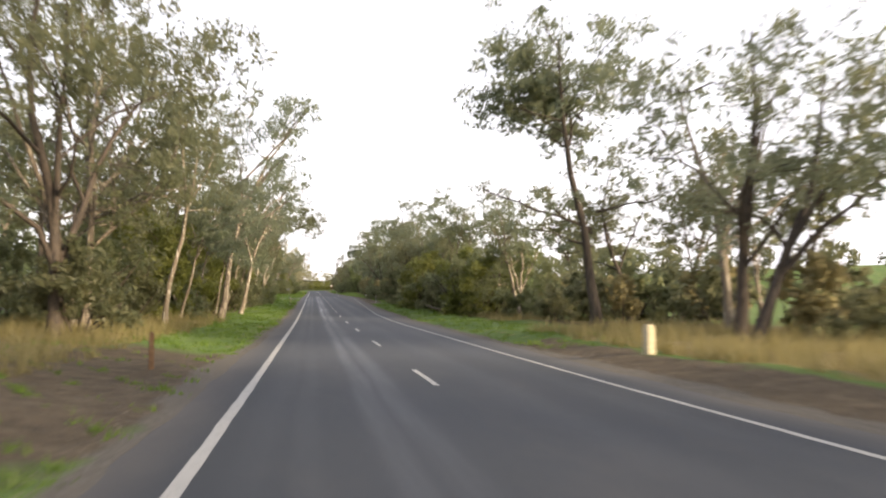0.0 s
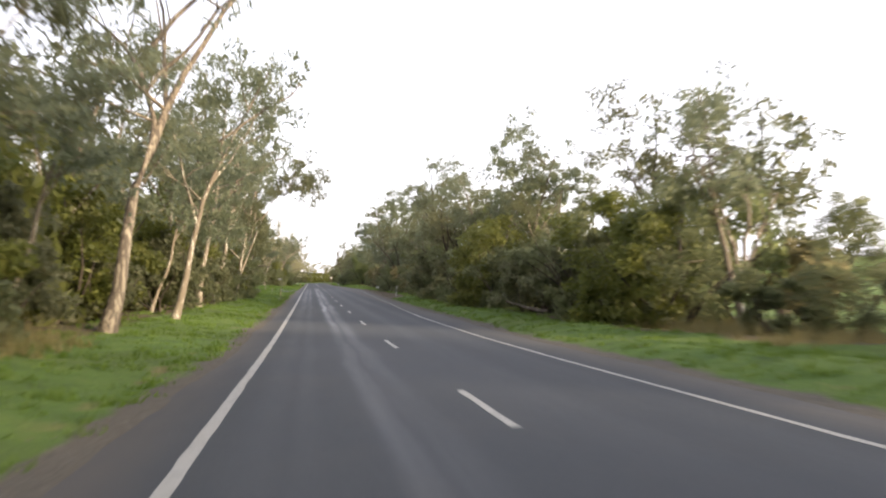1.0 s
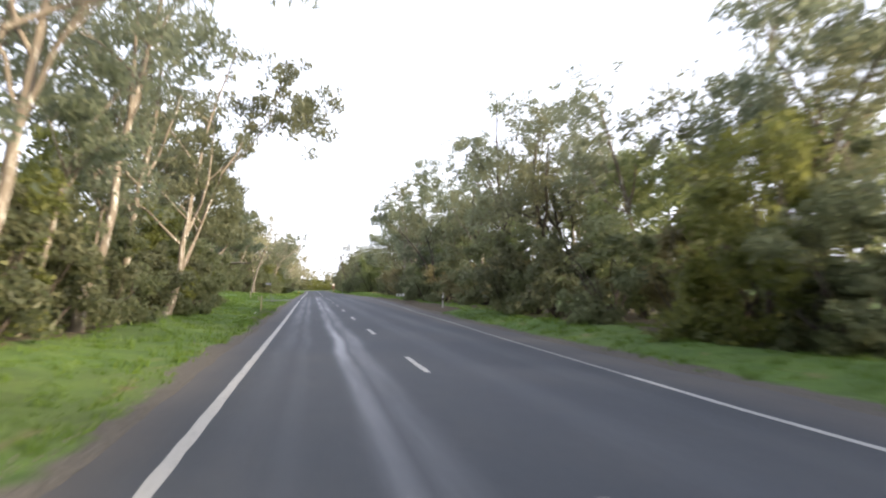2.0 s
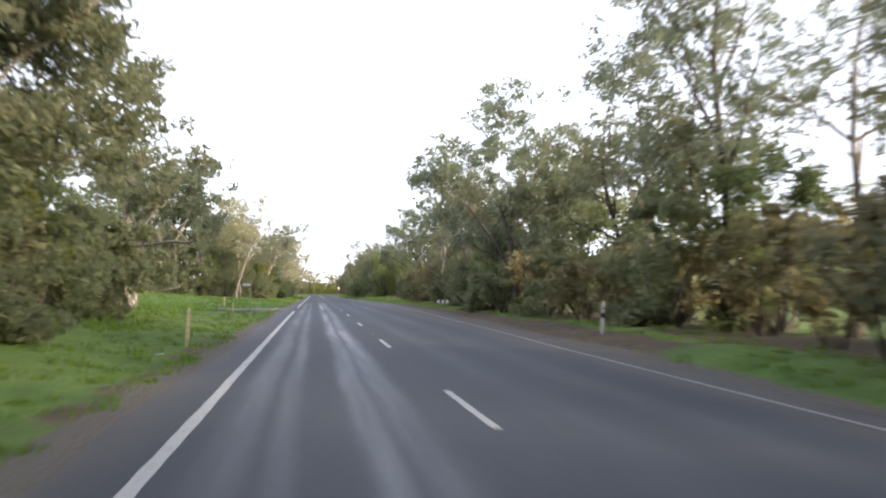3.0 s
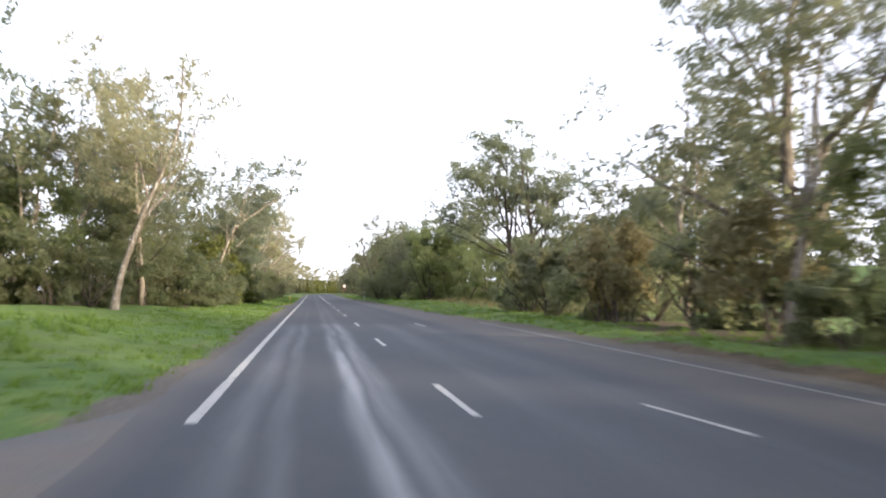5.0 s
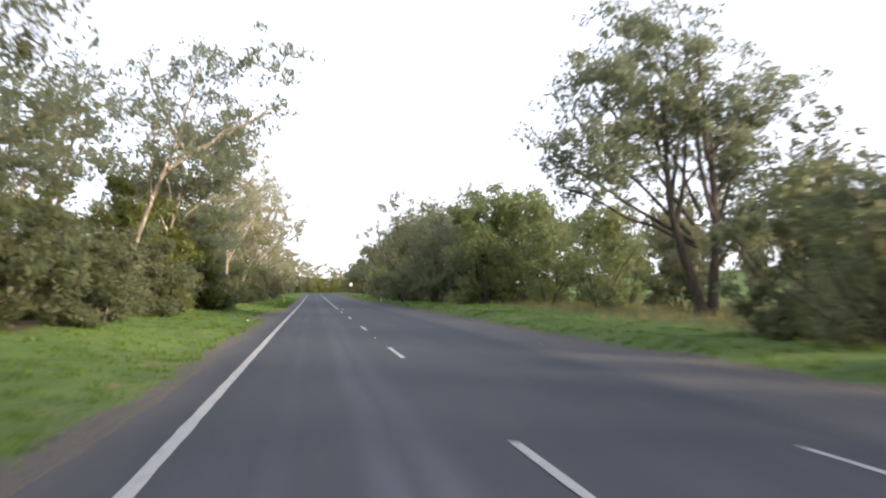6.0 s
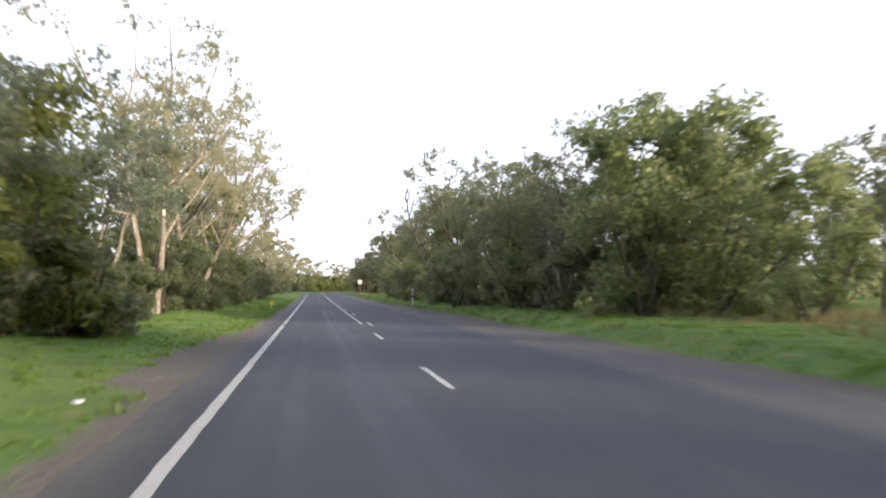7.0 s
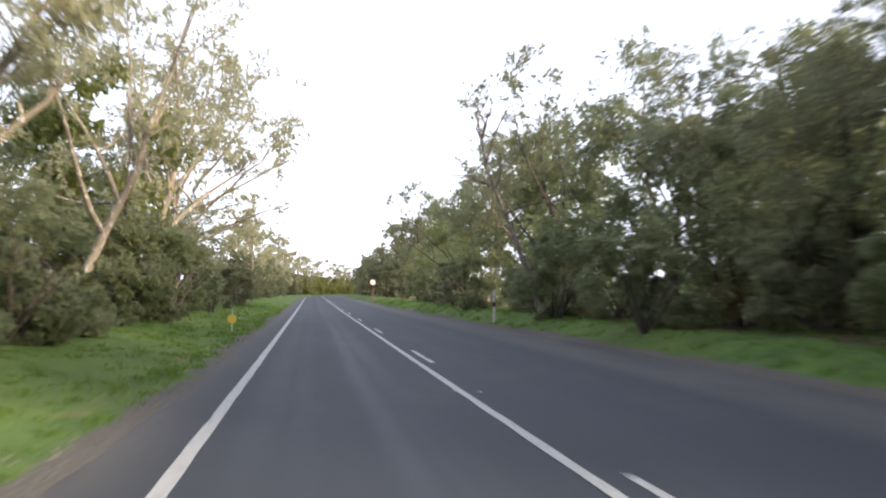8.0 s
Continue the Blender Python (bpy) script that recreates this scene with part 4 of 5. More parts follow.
row(GUMS, [(2, 9.8, 132, 1.08), (5, 10.4, 137, 1.0), (0, 11.0, 141, 0.95), (2, 12.0, 122.5, 1.0), (5, 9.8, 147, 0.95), (2, 10.0, 153, 1.0)])
row(BUSHES, [(1, 9.1, 112.5, 0.8), (5, 9.3, 115.5, 1.0), (2, 8.8, 122.0, 1.0), (5, 9.2, 126.0, 0.95), (1, 9.3, 130.0, 0.85)])
row(GUMS, [(4, 18, 176, 1.0), (4, 21, 184, 0.95), (4, 24, 192, 1.0), (2, 20, 170, 0.9)])
row(DENSE, [(1, 10.9, 223.0, 1.08), (1, 13.6, 222.5, 1.12), (0, 15.6, 226, 0.95), (1, 14.9, 208.5, 0.82), (1, 17.8, 211.5, 0.62), (0, 26, 232, 0.8), (1, 31, 236, 0.9), (1, 10.4, 236, 0.8), (0, 11.0, 246, 0.75), (0, 11.2, 257, 0.95), (1, 11.4, 264, 1.1), (0, 12.4, 272, 1.15)])
row(DENSE, [(1, 10.6, 281, 1.0), (0, 12, 290, 1.1), (1, 10.8, 300, 1.1), (0, 11.6, 312, 1.1), (0, 9.8, 252.5, 0.6)])
row(GUMS, [(0, 14, 238, 0.8), (4, 11.5, 262, 1.1), (2, 10.0, 276, 1.1), (1, 12, 286, 0.85), (4, 10.8, 306, 1.05), (0, 12.4, 322, 0.85), (3, 11.5, 271, 0.9), (0, 12.5, 250, 0.75)])
row(DENSE, [(0, 10.6, 41.5, 0.58), (1, 13.6, 43, 0.7), (0, 10.4, 49.5, 0.6), (1, 14.2, 50, 0.75), (0, 13.0, 36.0, 0.45)])
row(BUSHES, [(3, 9.4, 44.5, 1.05), (0, 14.5, 33, 1.0), (2, 17.0, 34, 1.2), (0, 18.5, 28, 1.0), (2, 15.5, 24, 1.1), (0, 20, 33, 1.2), (2, 15, 12, 1.0)])
row(BUSHES, [(3, -10.0, 214.5, 1.3), (3, -11.0, 209.5, 1.2), (3, -10.6, 220, 1.1), (0, 19, 186, 1.1), (4, 21.5, 190, 1.3), (1, 20, 196, 1.2), (4, 24, 200, 1.4), (1, 28, 206, 1.3), (0, 17.5, 203, 1.1), (4, 25, 194, 1.3), (2, 22, 182, 1.3)])
row(GUMS, [(4, 22.0, 213, 0.62), (4, 24.4, 214.5, 0.66), (4, 27.5, 213, 0.68), (4, 31.0, 217, 0.75), (4, 35.5, 219, 0.8)])
row(BUSHES, [(1, -8.9, 85.5, 0.85), (4, -8.7, 89.5, 0.95), (1, -8.9, 93.5, 0.9), (2, -7.9, 87.5, 0.8), (1, 8.3, 117.8, 0.7), (2, 7.9, 121.0, 0.7)])
row(BUSHES, [(0, -9.6, 201.0, 0.9), (4, -9.3, 204.5, 0.85), (0, -10.2, 207.5, 1.05), (3, -11.2, 203.5, 1.0), (2, -8.8, 206.5, 0.7), (1, -10.8, 236.5, 1.3), (1, -9.5, 246.0, 1.0), (2, -9.2, 250.5, 1.0), (1, -9.6, 255.5, 1.0), (2, -9.3, 242.5, 1.0), (1, -9.7, 237.5, 0.8)])
row(GUMS, [(4, 12.4, 233, 0.8), (4, 10.4, 240, 0.85), (2, 13.0, 245, 0.95), (4, 11.0, 250, 0.9), (0, 13.6, 255, 0.85)])
row(BUSHES, [(5, 10.2, 88, 1.0), (5, 9.8, 92, 0.9), (5, 10.6, 96, 1.1), (5, 10.2, 104.5, 1.0), (5, 9.8, 109, 0.9), (5, 11.5, 118, 1.1), (4, 11.6, 239.5, 1.1), (0, 13.6, 247.5, 1.2), (4, 14.5, 240, 1.2), (5, 10.4, 244, 0.9), (5, 9.6, 262, 0.9)])
row(GUMS, [(5, -13.6, 189.0, 0.9)])
row(BUSHES, [(3, -11.4, 32, 1.35), (3, -12.8, 41, 1.5), (3, -11.6, 48.5, 1.4), (3, -12.4, 58, 1.5), (3, -11.6, 62, 1.2), (3, -12.6, 79, 1.4)])
row(BUSHES, [(5, 13.6, 9, 0.8), (5, 15.5, 19, 0.9), (5, 13.4, 24, 0.8)])
row(GUMS, [(4, 17.5, 16, 0.8)])
row(DENSE, [(0, -27.5, 186, 1.0), (1, -22, 186, 1.1)])
row(BUSHES, [(0, -9.2, 54.5, 1.1), (4, -8.9, 58.5, 0.95), (4, -9.0, 63.5, 1.0), (0, -9.0, 67.5, 1.05), (4, -8.8, 72.0, 0.9), (1, -9.0, 76.0, 0.9), (0, -8.9, 80.5, 1.0), (3, -10.0, 56.5, 0.9), (3, -9.9, 65.5, 0.9), (4, -9.6, 46.0, 0.9), (0, -10.2, 37.0, 0.9)])
row(BUSHES, [(5, 15.2, 41, 0.9), (5, 17, 45, 1.0), (5, 13.8, 38.5, 0.7), (5, 19, 40, 0.9), (1, 11.8, 230.3, 1.0), (5, 14.2, 229.5, 1.0)])
row(DENSE, [(0, 13.4, 231.8, 0.8)])
row(DENSE, [(1, -11.4, 91.5, 0.9), (1, -11.2, 103.5, 0.75), (0, 12.4, 141.5, 0.8), (0, 14.8, 146, 0.9), (0, 10.2, 137.0, 0.5)])
row(BUSHES, [(1, 10.8, 140.8, 1.0), (1, 12.2, 144.5, 1.2), (4, -9.4, 95.0, 1.1), (1, -10.0, 99.5, 1.0)])
row(DENSE, [(0, 12.8, 131.5, 0.85), (0, 12.6, 117.5, 0.8)])
row(BUSHES, [(1, 10.6, 129.5, 1.1)])
row(DENSE, [(1, 19.5, 231, 0.95), (1, 23.0, 235, 1.0)])
row(GUMS, [(4, 19.0, 219.5, 0.75), (4, 29.5, 228, 0.85), (4, 38.0, 231, 0.9), (4, 33.5, 236, 0.9), (4, 44.0, 238, 1.0), (4, 26.0, 224, 0.75), (2, -12.8, 186.5, 1.1), (0, -15.5, 191, 1.0)])
row(BUSHES, [(1, -15.5, 186, 1.2), (1, -17.5, 190, 1.2), (1, -14, 189.5, 1.0), (3, -10.6, 205.5, 1.2)])
row(BUSHES, [(2, -8.7, 252.5, 0.85), (2, -8.9, 257.0, 0.8)])
row(GUMS, [(2, 13.6, 90.5, 0.9), (4, 12.4, 86.0, 0.95), (4, 15.0, 95.0, 0.95)])
row(DENSE, [(1, 14.8, 92.0, 0.75)])
# slender pale stems along the front of the left wood
SAPLING = stand(gum(208, 9.5, 0.085, (2.0, 0.3), 0.55, 0.18, 5, each=22, reach=0.85, bark=BARK_PALE, label="slender pale young gum leaning out of the scrub"), -9.4, 30.5)
for x, y, turn, size in ((-9.8, 36.4, 20, 0.95), (-9.2, 45.2, -25, 0.9), (-9.5, 53.4, 35, 1.0), (-9.0, 57.6, -10, 0.85), (-9.3, 66.8, 15, 1.0), (-9.6, 74.2, -30, 0.95), (-10.4, 213.0, 10, 0.9), (-10.0, 222.5, -15, 1.0), (-10.6, 226.0, 25, 1.05)):
    plant(SAPLING, x, y, turn, size)
# the corner of the paddock, and the wall of trees past it
row(DENSE, [(0, 10.9, 180.6, 0.45), (1, 13.2, 181.8, 0.52), (0, 12.2, 176.4, 0.45), (1, 15.6, 183.5, 0.5), (1, 14.6, 217.5, 0.74)])
row(GUMS, [(2, 9.8, 229.5, 0.62), (3, 10.6, 232.8, 0.55), (2, 10.2, 236.5, 0.8)])
row(DENSE, [(0, 12.4, 166.5, 0.6)])
row(BUSHES, [(5, 9.8, 163.6, 1.1), (5, 10.4, 167.2, 1.0), (1, 11.6, 160.5, 1.0)])
row(GUMS, [(4, 17.4, 191.0, 0.74), (4, 23.0, 197.0, 0.9), (4, 18.8, 185.0, 0.7)])
row(BUSHES, [(4, 10.2, 178.2, 1.2), (1, 11.8, 184.0, 1.15), (4, 10.0, 173.5, 1.1), (5, 12.6, 171.0, 1.2), (1, 11.0, 168.5, 1.1)])
row(DENSE, [(0, 12.2, 243.5, 0.9), (1, 15.0, 247.0, 0.9), (0, 10.8, 240.8, 0.7), (0, 17.8, 250.0, 0.9), (1, 13.8, 251.5, 0.95), (1, 12.6, 247.6, 0.85)])
row(BUSHES, [(1, -9.5, 106.4, 1.0), (4, -10.4, 108.2, 1.0), (3, -11.4, 256.5, 1.8), (4, -9.0, 192.5, 0.95), (0, -9.5, 195.2, 1.0), (1, -8.9, 189.2, 0.8), (4, -9.8, 198.4, 1.0)])
# the far reach of the road
for y in np.arange(330, 600, 8.5):
    for side in (-1, 1):
        at = float(bend(y))
        plant(FAR[0 if side < 0 else 1], at + side * rng.uniform(9.5, 13), y + rng.uniform(-3, 3), rng.uniform(0, 360), rng.uniform(0.7, 1.0))
        plant(FAR[2], at + side * rng.uniform(8.8, 12), y + rng.uniform(-4, 4), rng.uniform(0, 360), rng.uniform(0.6, 0.95))
        plant(FAR[rng.integers(0, 3)], at + side * rng.uniform(15, 22), y + rng.uniform(-4, 4), rng.uniform(0, 360), rng.uniform(0.75, 1.0))
# yellow-green scrub that closes the view where the road swings away
HEDGE = stand(bush(404, 5.0, 6.5, 1100, long=0.6, wide=0.3, leaf=LEAF_BRIGHT, lumps=20, label="yellow-green shrub at the far bend"), -9.0, 452)
for y in np.arange(458, 560, 5.5):
    plant(HEDGE, float(bend(y)) - rng.uniform(8.0, 11.0), y, rng.uniform(0, 360), rng.uniform(0.8, 1.15))
for x in np.arange(-70, -28, 8.0):
    for y in (60, 150, 215, 300):
        plant(FAR[rng.integers(0, 3)], x + rng.uniform(-4, 4), y + rng.uniform(-25, 25), rng.uniform(0, 360), rng.uniform(0.8, 1.2))
# the tree line beyond the paddock
for y in np.arange(-20, 420, 14.0):
    plant(FAR[2], 95 + rng.uniform(-12, 12), y, rng.uniform(0, 360), rng.uniform(1.0, 1.7))


# ---- grass ----
def blades(name, count, x_of, y0, y1, h0, h1, material, label, seed, wide=0.02, keep=None):
    """Separate blades in loose tufts."""
    g = np.random.default_rng(seed)
    tufts = count // 14
    ty = g.uniform(y0, y1, tufts)
    tx = x_of(ty, g.uniform(0, 1, tufts))
    which = g.integers(0, tufts, count)
    x, y = tx[which] + g.normal(0, 0.10, count), ty[which] + g.normal(0, 0.10, count)
    if keep is not None:
        ok = keep(x, y)
        x, y, which = x[ok], y[ok], which[ok]
    n = len(x)
    tall = g.uniform(h0, h1, tufts)[which] * g.uniform(0.5, 1.2, n)
    a = g.uniform(0, 2 * np.pi, n)
    tilt = g.normal(0, 0.38, (n, 2)) * tall[:, None]
    z = ground_z(x, y) - 0.02
    w = wide * g.uniform(0.6, 1.4, n)
    v = np.stack([np.stack([x - np.cos(a) * w, y - np.sin(a) * w, z], 1), np.stack([x + np.cos(a) * w, y + np.sin(a) * w, z], 1), np.stack([x + tilt[:, 0], y + tilt[:, 1], z + tall], 1)], 1).reshape(-1, 3)
    me = bpy.data.meshes.new(name)
    me.vertices.add(3 * n)
    me.vertices.foreach_set("co", v.astype(np.float32).ravel())
    me.loops.add(3 * n)
    me.loops.foreach_set("vertex_index", np.arange(3 * n, dtype=np.int32))
    me.polygons.add(n)
    me.polygons.foreach_set("loop_start", np.arange(0, 3 * n, 3, dtype=np.int32))
    me.materials.append(material)
    me.update(calc_edges=True)
    return tagged(new(name, me), label, "grass", kind="stuff")


def off_side_road(x, y):
    dirt_left = (x > -8.5) & (y > -6) & (y < 9.5) & (np.sin(x * 5.1 + 3 * y) < 0.7)
    drive = (x > -5.0) & (y > 205) & (y < 222.5)
    return ~((x < -4.3) & (np.abs(y - 138.6) < side_road_half(np.minimum(x, -4.4)) + 0.1)) & ~dirt_left & ~drive


blades("verge_grass", 80000, lambda y, u: left_edge(y) - 0.3 - 5.2 * u ** 1.2, -16, 310, 0.05, 0.19, LEAF_GRASS, "bright green grass on the roadside verge", 1, 0.022, off_side_road)
blades("verge_grass", 58000, lambda y, u: right_edge(y) + 0.35 + 4.0 * u ** 1.15, 9, 320, 0.05, 0.18, LEAF_GRASS, "green grass along the shaded road edge", 2, 0.022, lambda x, y: ~((x < 7.4) & (y > 92) & (y < 158)))
blades("clearing_grass", 30000, lambda y, u: -8 - 16 * u, 100, 165, 0.12, 0.36, LEAF_GRASS, "lush green grass in the clearing", 3, 0.03, off_side_road)
blades("dry_grass", 15000, lambda y, u: -7.4 - 7 * u, -4, 36, 0.25, 0.75, LEAF_STRAW, "tall dry straw-coloured grass under the trees", 4, 0.012)
blades("dry_grass", 15000, lambda y, u: 6.5 + 7 * u, -12, 18, 0.25, 0.75, LEAF_STRAW, "tall dry straw-coloured grass beside the dirt", 5, 0.012)
blades("dry_grass", 14000, lambda y, u: 10 + 14 * u, 176, 226, 0.2, 0.6, LEAF_STRAW, "dry grass at the edge of the paddock", 6, 0.012)


blades("clearing_grass", 9000, lambda y, u: -8.5 - 17 * u, 130.5, 135.9, 0.2, 0.45, LEAF_GRASS, "longer green grass beside the side road", 7, 0.03, off_side_road)


blades("dry_grass", 5000, lambda y, u: 8.8 + 4.5 * u, 32, 45, 0.2, 0.55, LEAF_STRAW, "dry straw-coloured grass at the foot of the scrub", 8, 0.012)


def stones(name, count, x_of, y0, y1, seed, label):
    """Loose gravel, each stone a small uneven lump."""
    g = np.random.default_rng(seed)
    y = g.uniform(y0, y1, count)
    x = x_of(y, g.normal(0, 1, count))
    r = 0.008 + 0.02 * g.uniform(0, 1, count) ** 3
    base = np.array([[1, 0, 0], [0, 1, 0], [-1, 0, 0], [0, -1, 0], [0, 0, 0.8], [0, 0, -0.6]])
    tri = np.array([[0, 1, 4], [1, 2, 4], [2, 3, 4], [3, 0, 4], [1, 0, 5], [2, 1, 5], [3, 2, 5], [0, 3, 5]])
    centre = np.stack([x, y, ground_z(x, y) + r * 0.3], 1)
    v = centre[:, None] + base[None] * r[:, None, None] * g.uniform(0.6, 1.4, (count, 6, 3))
    f = (np.arange(count)[:, None, None] * 6 + tri[None]).reshape(-1, 3)
    return tagged(new(name, mesh_of(name, v.reshape(-1, 3).tolist(), f.tolist(), STONE)), label, "gravel", kind="stuff")


STONE = plain_material("gravel_stone", (0.24, 0.215, 0.185), 0.9, 0.5, 3)
stones("shoulder_gravel", 3600, lambda y, n: left_edge(y) - 0.35 - 0.22 * np.abs(n) + 0.15 * n, -10, 290, 21, "loose grey-brown gravel along the road shoulder")
stones("shoulder_gravel", 2600, lambda y, n: right_edge(y) + 0.35 + 0.25 * np.abs(n) - 0.15 * n, -10, 290, 22, "loose grey-brown gravel beside the far edge line")


# ---- posts and signs ----
def box(name, sx, sy, z0, z1, material, parent, label="", at=(0.0, 0.0), bevel=0.01, taper=1.0):
    bm = bmesh.new()
    bmesh.ops.create_cube(bm, size=1)
    for v in bm.verts:
        k = taper if v.co.z > 0 else 1.0
        v.co = Vector((v.co.x * sx * k + at[0], v.co.y * sy * k + at[1], z0 + (v.co.z + 0.5) * (z1 - z0)))
    bmesh.ops.bevel(bm, geom=bm.edges[:], offset=bevel, segments=2, affect="EDGES")
    me = bpy.data.meshes.new(name)
    bm.to_mesh(me)
    bm.free()
    me.materials.append(material)
    return part(name, me, parent, label)


def rod(name, r, z0, z1, material, parent, label="", sides=12):
    v, f = [], []
    tube([(0, 0, z0), (0, 0, z0 + 0.01), (0, 0, z1 - 0.01), (0, 0, z1)], [r * 0.8, r, r, r * 0.8], sides, v, f)
    f.append(tuple(range(len(v) - sides, len(v))))
    f.append(tuple(reversed(range(sides))))
    return part(name, mesh_of(name, v, f, material), parent, label)


def outline_plate(name, points, thick, material, parent, label="", y=0.0):
    """A flat plate from its outline in x and z."""
    n = len(points)
    v = [(x, y - thick / 2, z) for x, z in points] + [(x, y + thick / 2, z) for x, z in points]
    f = [tuple(range(n)), tuple(reversed(range(n, 2 * n)))] + [(i, (i + 1) % n, n + (i + 1) % n, n + i)[::-1] for i in range(n)]
    return part(name, mesh_of(name, v, f, material), parent, label)


def guide_post(x, y, h=1.0, w=0.10, colour=None, band=True, tilt=(0, 0), label="white roadside guide post with a black band"):
    root = new("guide_post")
    colour = colour or POST_WHITE
    box("shaft", w, 0.05, -0.2, h * 0.5, colour, root)
    if band:
        box("band", w * 1.02, 0.052, h * 0.5, h * 0.64, BLACK_BAND, root, "black band")
        box("head", w, 0.05, h * 0.64, h, colour, root)
        box("reflector", w * 0.35, 0.01, h * 0.78, h * 0.83, RED_GLASS, root, "small red reflector", (0, -0.03), 0.003)
    else:
        box("head", w, 0.05, h * 0.62, h, colour, root)
    root.matrix_world = pose(x, y, float(ground_z(x, y)), tilt[0], tilt[1], 0)
    return tagged(root, label, "post", "roadside posts")


def wooden_post(x, y, h, w, material, label, tilt=(0, 0)):
    root = new("wooden_post")
    box("post", w, w, -0.25, h, material, root, bevel=0.015, taper=0.94)
    box("weathered_cap", w * 0.93, w * 0.93, h, h + 0.03, material, root, bevel=0.012, taper=0.8)
    root.matrix_world = pose(x, y, float(ground_z(x, y)), tilt[0], tilt[1], 12)
    return tagged(root, label, "post", "roadside posts")


wooden_post(6.05, 4.5, 0.72, 0.24, POST_CREAM, "stout pale wooden post on the dirt shoulder")
wooden_post(-5.6, 3.6, 0.76, 0.11, POST_BROWN, "short brown wooden post on bare dirt")
wooden_post(-5.2, 97.0, 0.95, 0.10, POST_WOOD, "yellowish wooden post in the grass verge", (0, 2))
wooden_post(-7.7, 134.9, 1.0, 0.085, POST_WOOD, "leaning pale wooden post before the side road", (0, -4))
wooden_post(-9.2, 142.6, 0.95, 0.09, POST_WOOD, "pale yellow wooden post beyond the side road")
guide_post(6.7, 98.6, 1.0, 0.10, tilt=(0, 3))
guide_post(6.15, 258.8, 1.5, 0.13)


def street_sign(x, y):
    root = new("street_sign")
    rod("pole", 0.028, -0.3, 2.5, POLE_GREEN, root, "thin dull green pole")
    blade = box("name_blade", 0.56, 0.03, 2.22, 2.42, SIGN_BLUE, root, "pale blue blade with unreadable writing", (-0.29, 0), 0.006)
    for i in range(7):
        box("letter_bar", 0.045, 0.004, 2.27, 2.37, SIGN_GREY, blade, "", (-0.50 + 0.07 * i, -0.018), 0.001)
    root.matrix_world = pose(x, y, float(ground_z(x, y)), 0, 0, 8)
    return tagged(root, "pale street name sign on a thin green pole", "sign")


def hazard_board(x, y):
    root = new("chevron_board")
    for at in (-0.2, 0.28):
        leg = rod("leg", 0.03, -0.25, 0.40, SIGN_GREY, root, "short steel leg")
        leg.location.x = at
    pts = [(-0.50, 0.42), (-0.42, 0.29), (0.42, 0.29), (0.50, 0.42), (0.42, 0.55), (-0.42, 0.55)]
    board = outline_plate("board", pts, 0.025, SIGN_WHITE, root, "white board with clipped ends", -0.04)
    for at in (-0.17, 0.17):
        outline_plate("dark_mark", [(at - 0.07, 0.31), (at + 0.07, 0.31), (at + 0.05, 0.53), (at - 0.05, 0.53)], 0.008, BLACK_BAND, board, "dark mark", -0.058)
    root.matrix_world = pose(x, y, float(ground_z(x, y)), 0, 0, -6)
    return tagged(root, "low white hazard board with dark marks on short legs", "sign")


def round_sign(x, y):
    root = new("round_road_sign")
    rod("pole", 0.03, -0.3, 2.75, SIGN_RED, root, "red and white banded pole")
    ring = [(0.38 * math.cos(a), 2.35 + 0.38 * math.sin(a)) for a in np.linspace(0, 2 * np.pi, 28, endpoint=False)]
    face = [(0.34 * math.cos(a), 2.35 + 0.34 * math.sin(a)) for a in np.linspace(0, 2 * np.pi, 28, endpoint=False)]
    disc = outline_plate("disc", ring, 0.02, SIGN_RED, root, "red-rimmed disc", -0.05)
    outline_plate("face", face, 0.012, SIGN_WHITE, disc, "white face", -0.066)
    root.matrix_world = pose(x, y, float(ground_z(x, y)), 0, 0, 0)
    return tagged(root, "small round white sign with a red rim", "sign")


def yellow_marker(x, y):
    root = new("marker_post")
    rod("stake", 0.022, -0.25, 0.9, POST_WHITE, root, "thin white stake")
    n = [(0.18 * math.cos(a), 0.48 + 0.17 * math.sin(a)) for a in np.linspace(0.2, 2 * np.pi + 0.2, 10, endpoint=False)]
    outline_plate("plate", n, 0.03, SIGN_YELLOW, root, "yellow plate", -0.045)
    root.matrix_world = pose(x, y, float(ground_z(x, y)), 0, 0, 0)
    return tagged(root, "yellow marker plate on a thin white stake in the grass", "marker")


street_sign(-6.35, 132.6)
hazard_board(8.3, 138.5)
round_sign(5.7, 326)
yellow_marker(-5.15, 254.1)


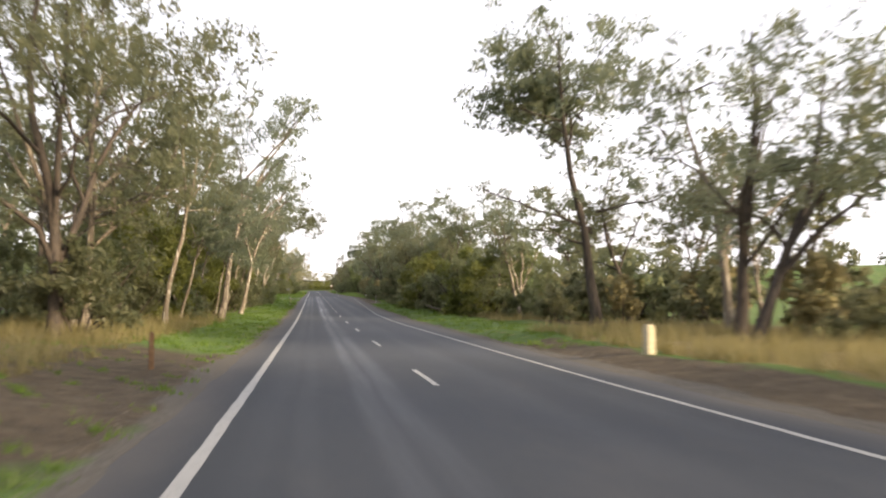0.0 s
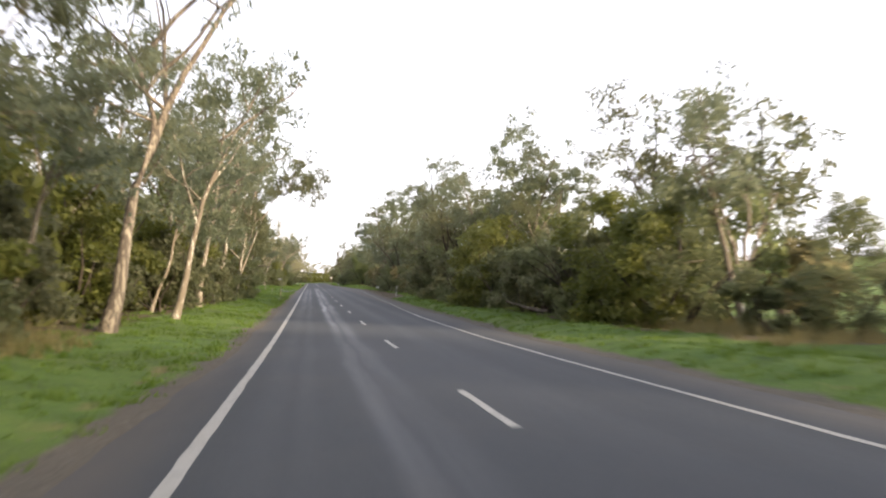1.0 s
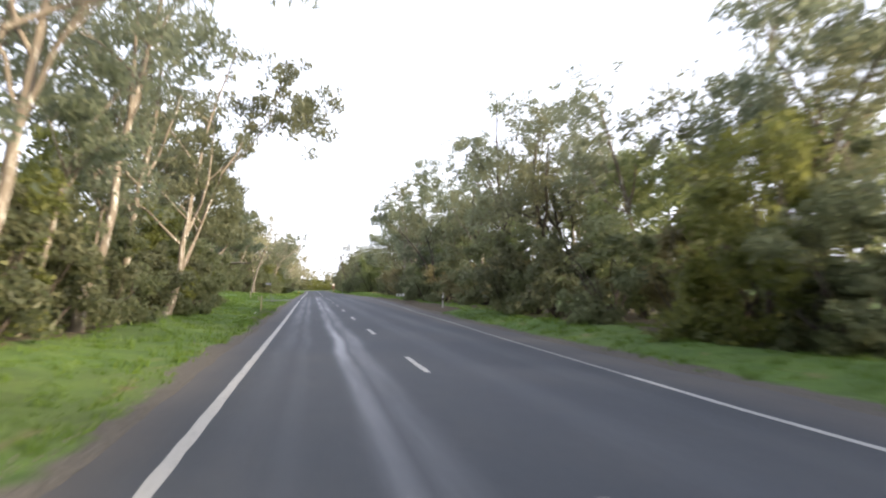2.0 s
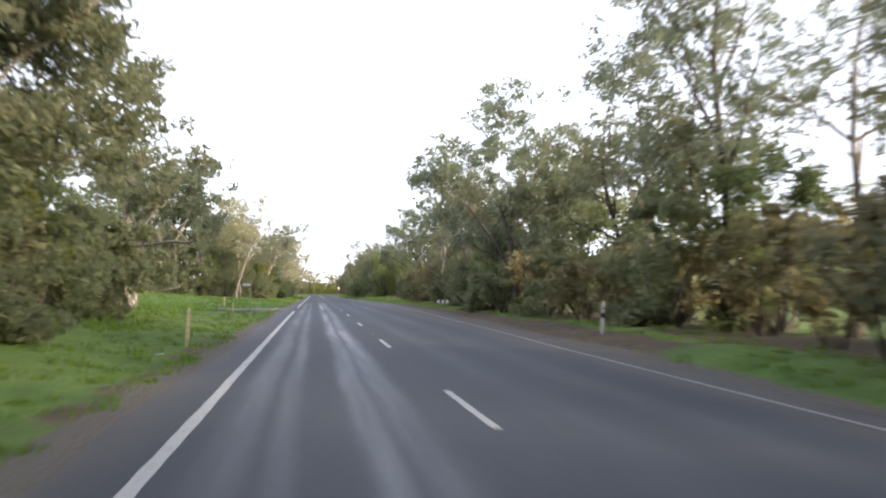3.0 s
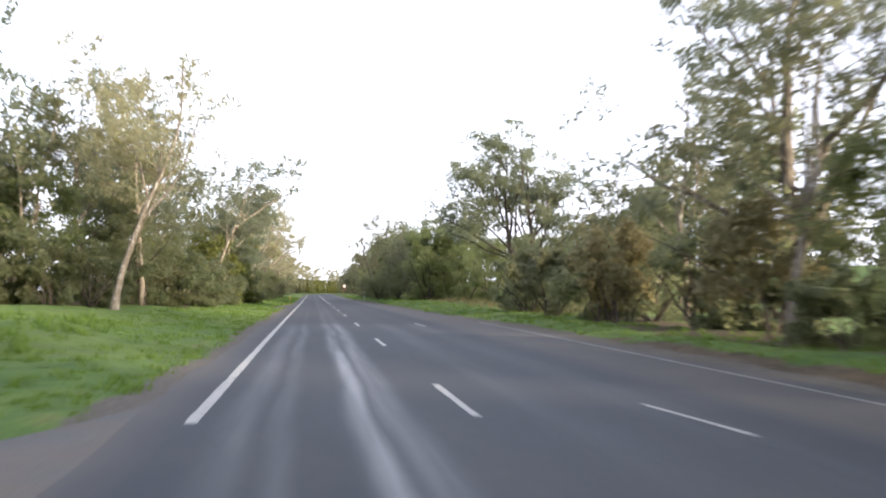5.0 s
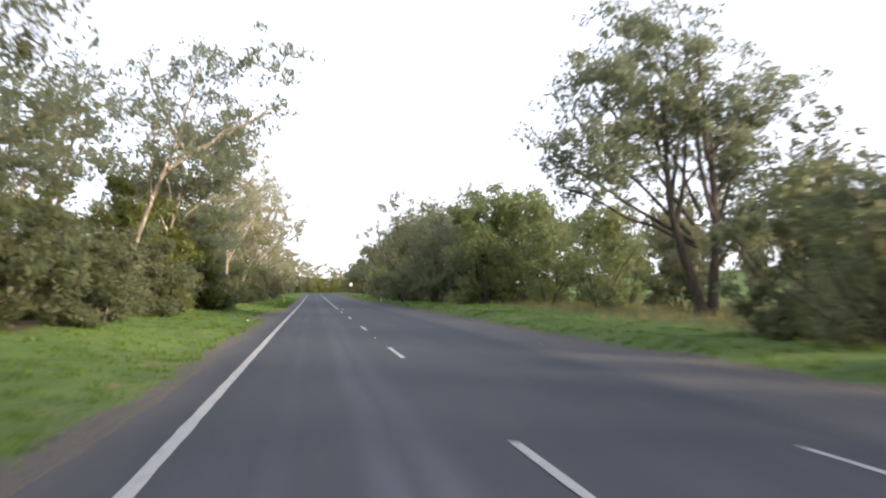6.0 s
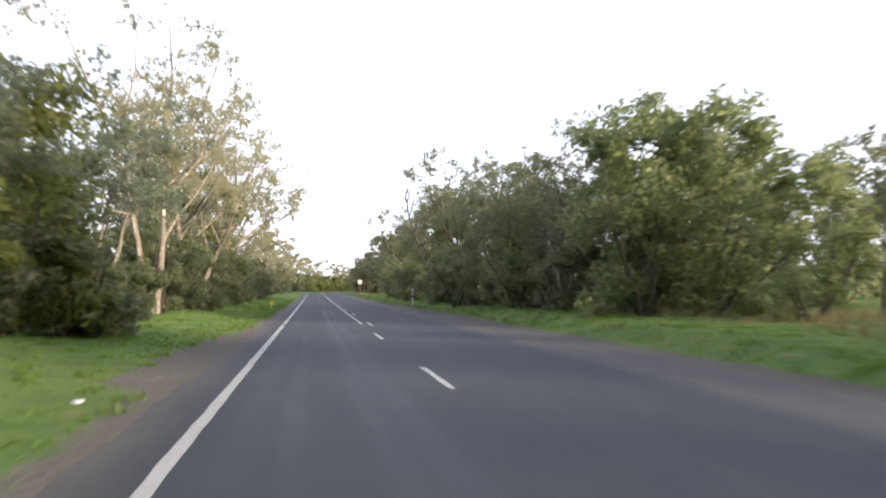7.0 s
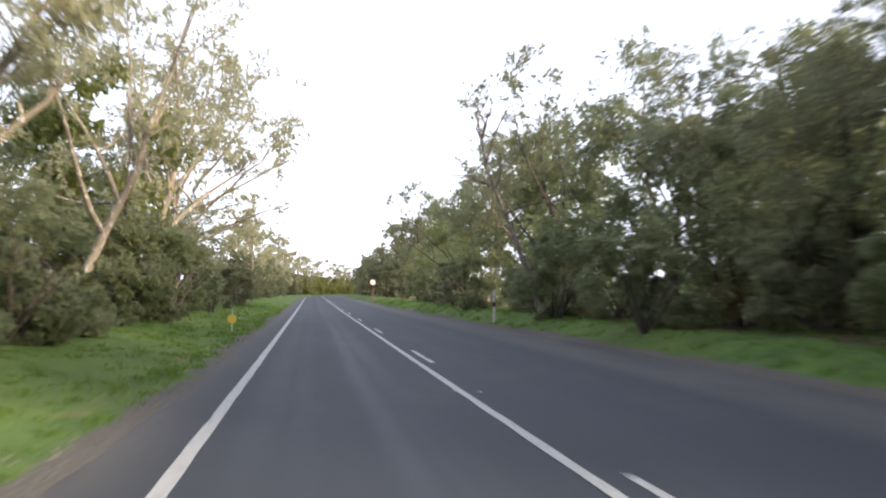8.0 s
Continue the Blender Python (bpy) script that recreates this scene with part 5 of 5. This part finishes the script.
def log(seed, x, y, length, r, turn, label):
    g = np.random.default_rng(seed)
    v, f = [], []
    p = wander(g, (0, 0, r * 0.8), (1, 0, 0.02), length, 7, 0.13)
    p[:, 2] = np.abs(p[:, 2] - r) + r
    tube(p, np.linspace(r, r * 0.5, 8), 8, v, f)
    for i in range(3):
        q = wander(g, p[2 + 2 * i - 1], g.normal(0, 1, 3) + [0.5, 0, 0.8], length * 0.25, 4, 0.25)
        tube(q, np.linspace(r * 0.4, 0.02, 5), 5, v, f)
    root = new("fallen_log", mesh_of("fallen_log", v, f, DEAD_WOOD, True))
    root.matrix_world = pose(x, y, float(ground_z(x, y)) - 0.04, 0, 0, turn)
    return tagged(root, label, "log", "fallen timber")


log(1, -20.5, 167.0, 4.0, 0.14, 5, "pale fallen log at the edge of the clearing")
log(2, 9.0, 52.0, 3.0, 0.10, 100, "grey fallen branch against the thicket")
log(3, 8.6, 147.0, 2.2, 0.09, 20, "short pale branch on the dirt verge")
log(4, 12.2, 113.5, 3.0, 0.12, 10, "fallen branch under the trees")


def litter(seed, x, y, size):
    g = np.random.default_rng(seed)
    bm = bmesh.new()
    bmesh.ops.create_icosphere(bm, subdivisions=2, radius=size)
    for v in bm.verts:
        v.co = Vector((v.co.x * 1.3, v.co.y * 0.8, v.co.z * 0.35)) * (1 + g.normal(0, 0.12))
    me = bpy.data.meshes.new("litter")
    bm.to_mesh(me)
    bm.free()
    me.materials.append(LITTER_WHITE)
    ob = new("litter", me)
    ob.matrix_world = pose(x, y, float(ground_z(x, y)) + size * 0.25, 0, 0, 30 * seed)
    return tagged(ob, "crumpled white scrap lying in the grass", "litter", "scraps on the verge")


for i, (x, y, s) in enumerate(((-9.4, 231.0, 0.09), (-8.9, 215.6, 0.10), (-5.2, 204.6, 0.09), (-5.7, 92.0, 0.09), (-5.4, 94.5, 0.08), (7.2, 15.5, 0.12))):
    litter(i + 1, x, y, s)


def road_stud(x, y):
    root = new("road_stud")
    box("base", 0.085, 0.07, -0.005, 0.014, STONE, root, "grey worn base", bevel=0.004, taper=0.8)
    box("lens", 0.06, 0.008, 0.003, 0.011, SIGN_WHITE, root, "small clear lens", (0, -0.032), 0.001)
    root.matrix_world = pose(x, y, float(road_z(y)) + 0.004, 0, 0, 0)
    return tagged(root, "small raised white marker glued to the asphalt", "road marker", "raised road markers")


for x, y in ((0.05, 102.6), (-0.05, 188.2), (-0.05, 234.9), (0.30, 234.8), (4.2, 184.6)):
    road_stud(x, y)
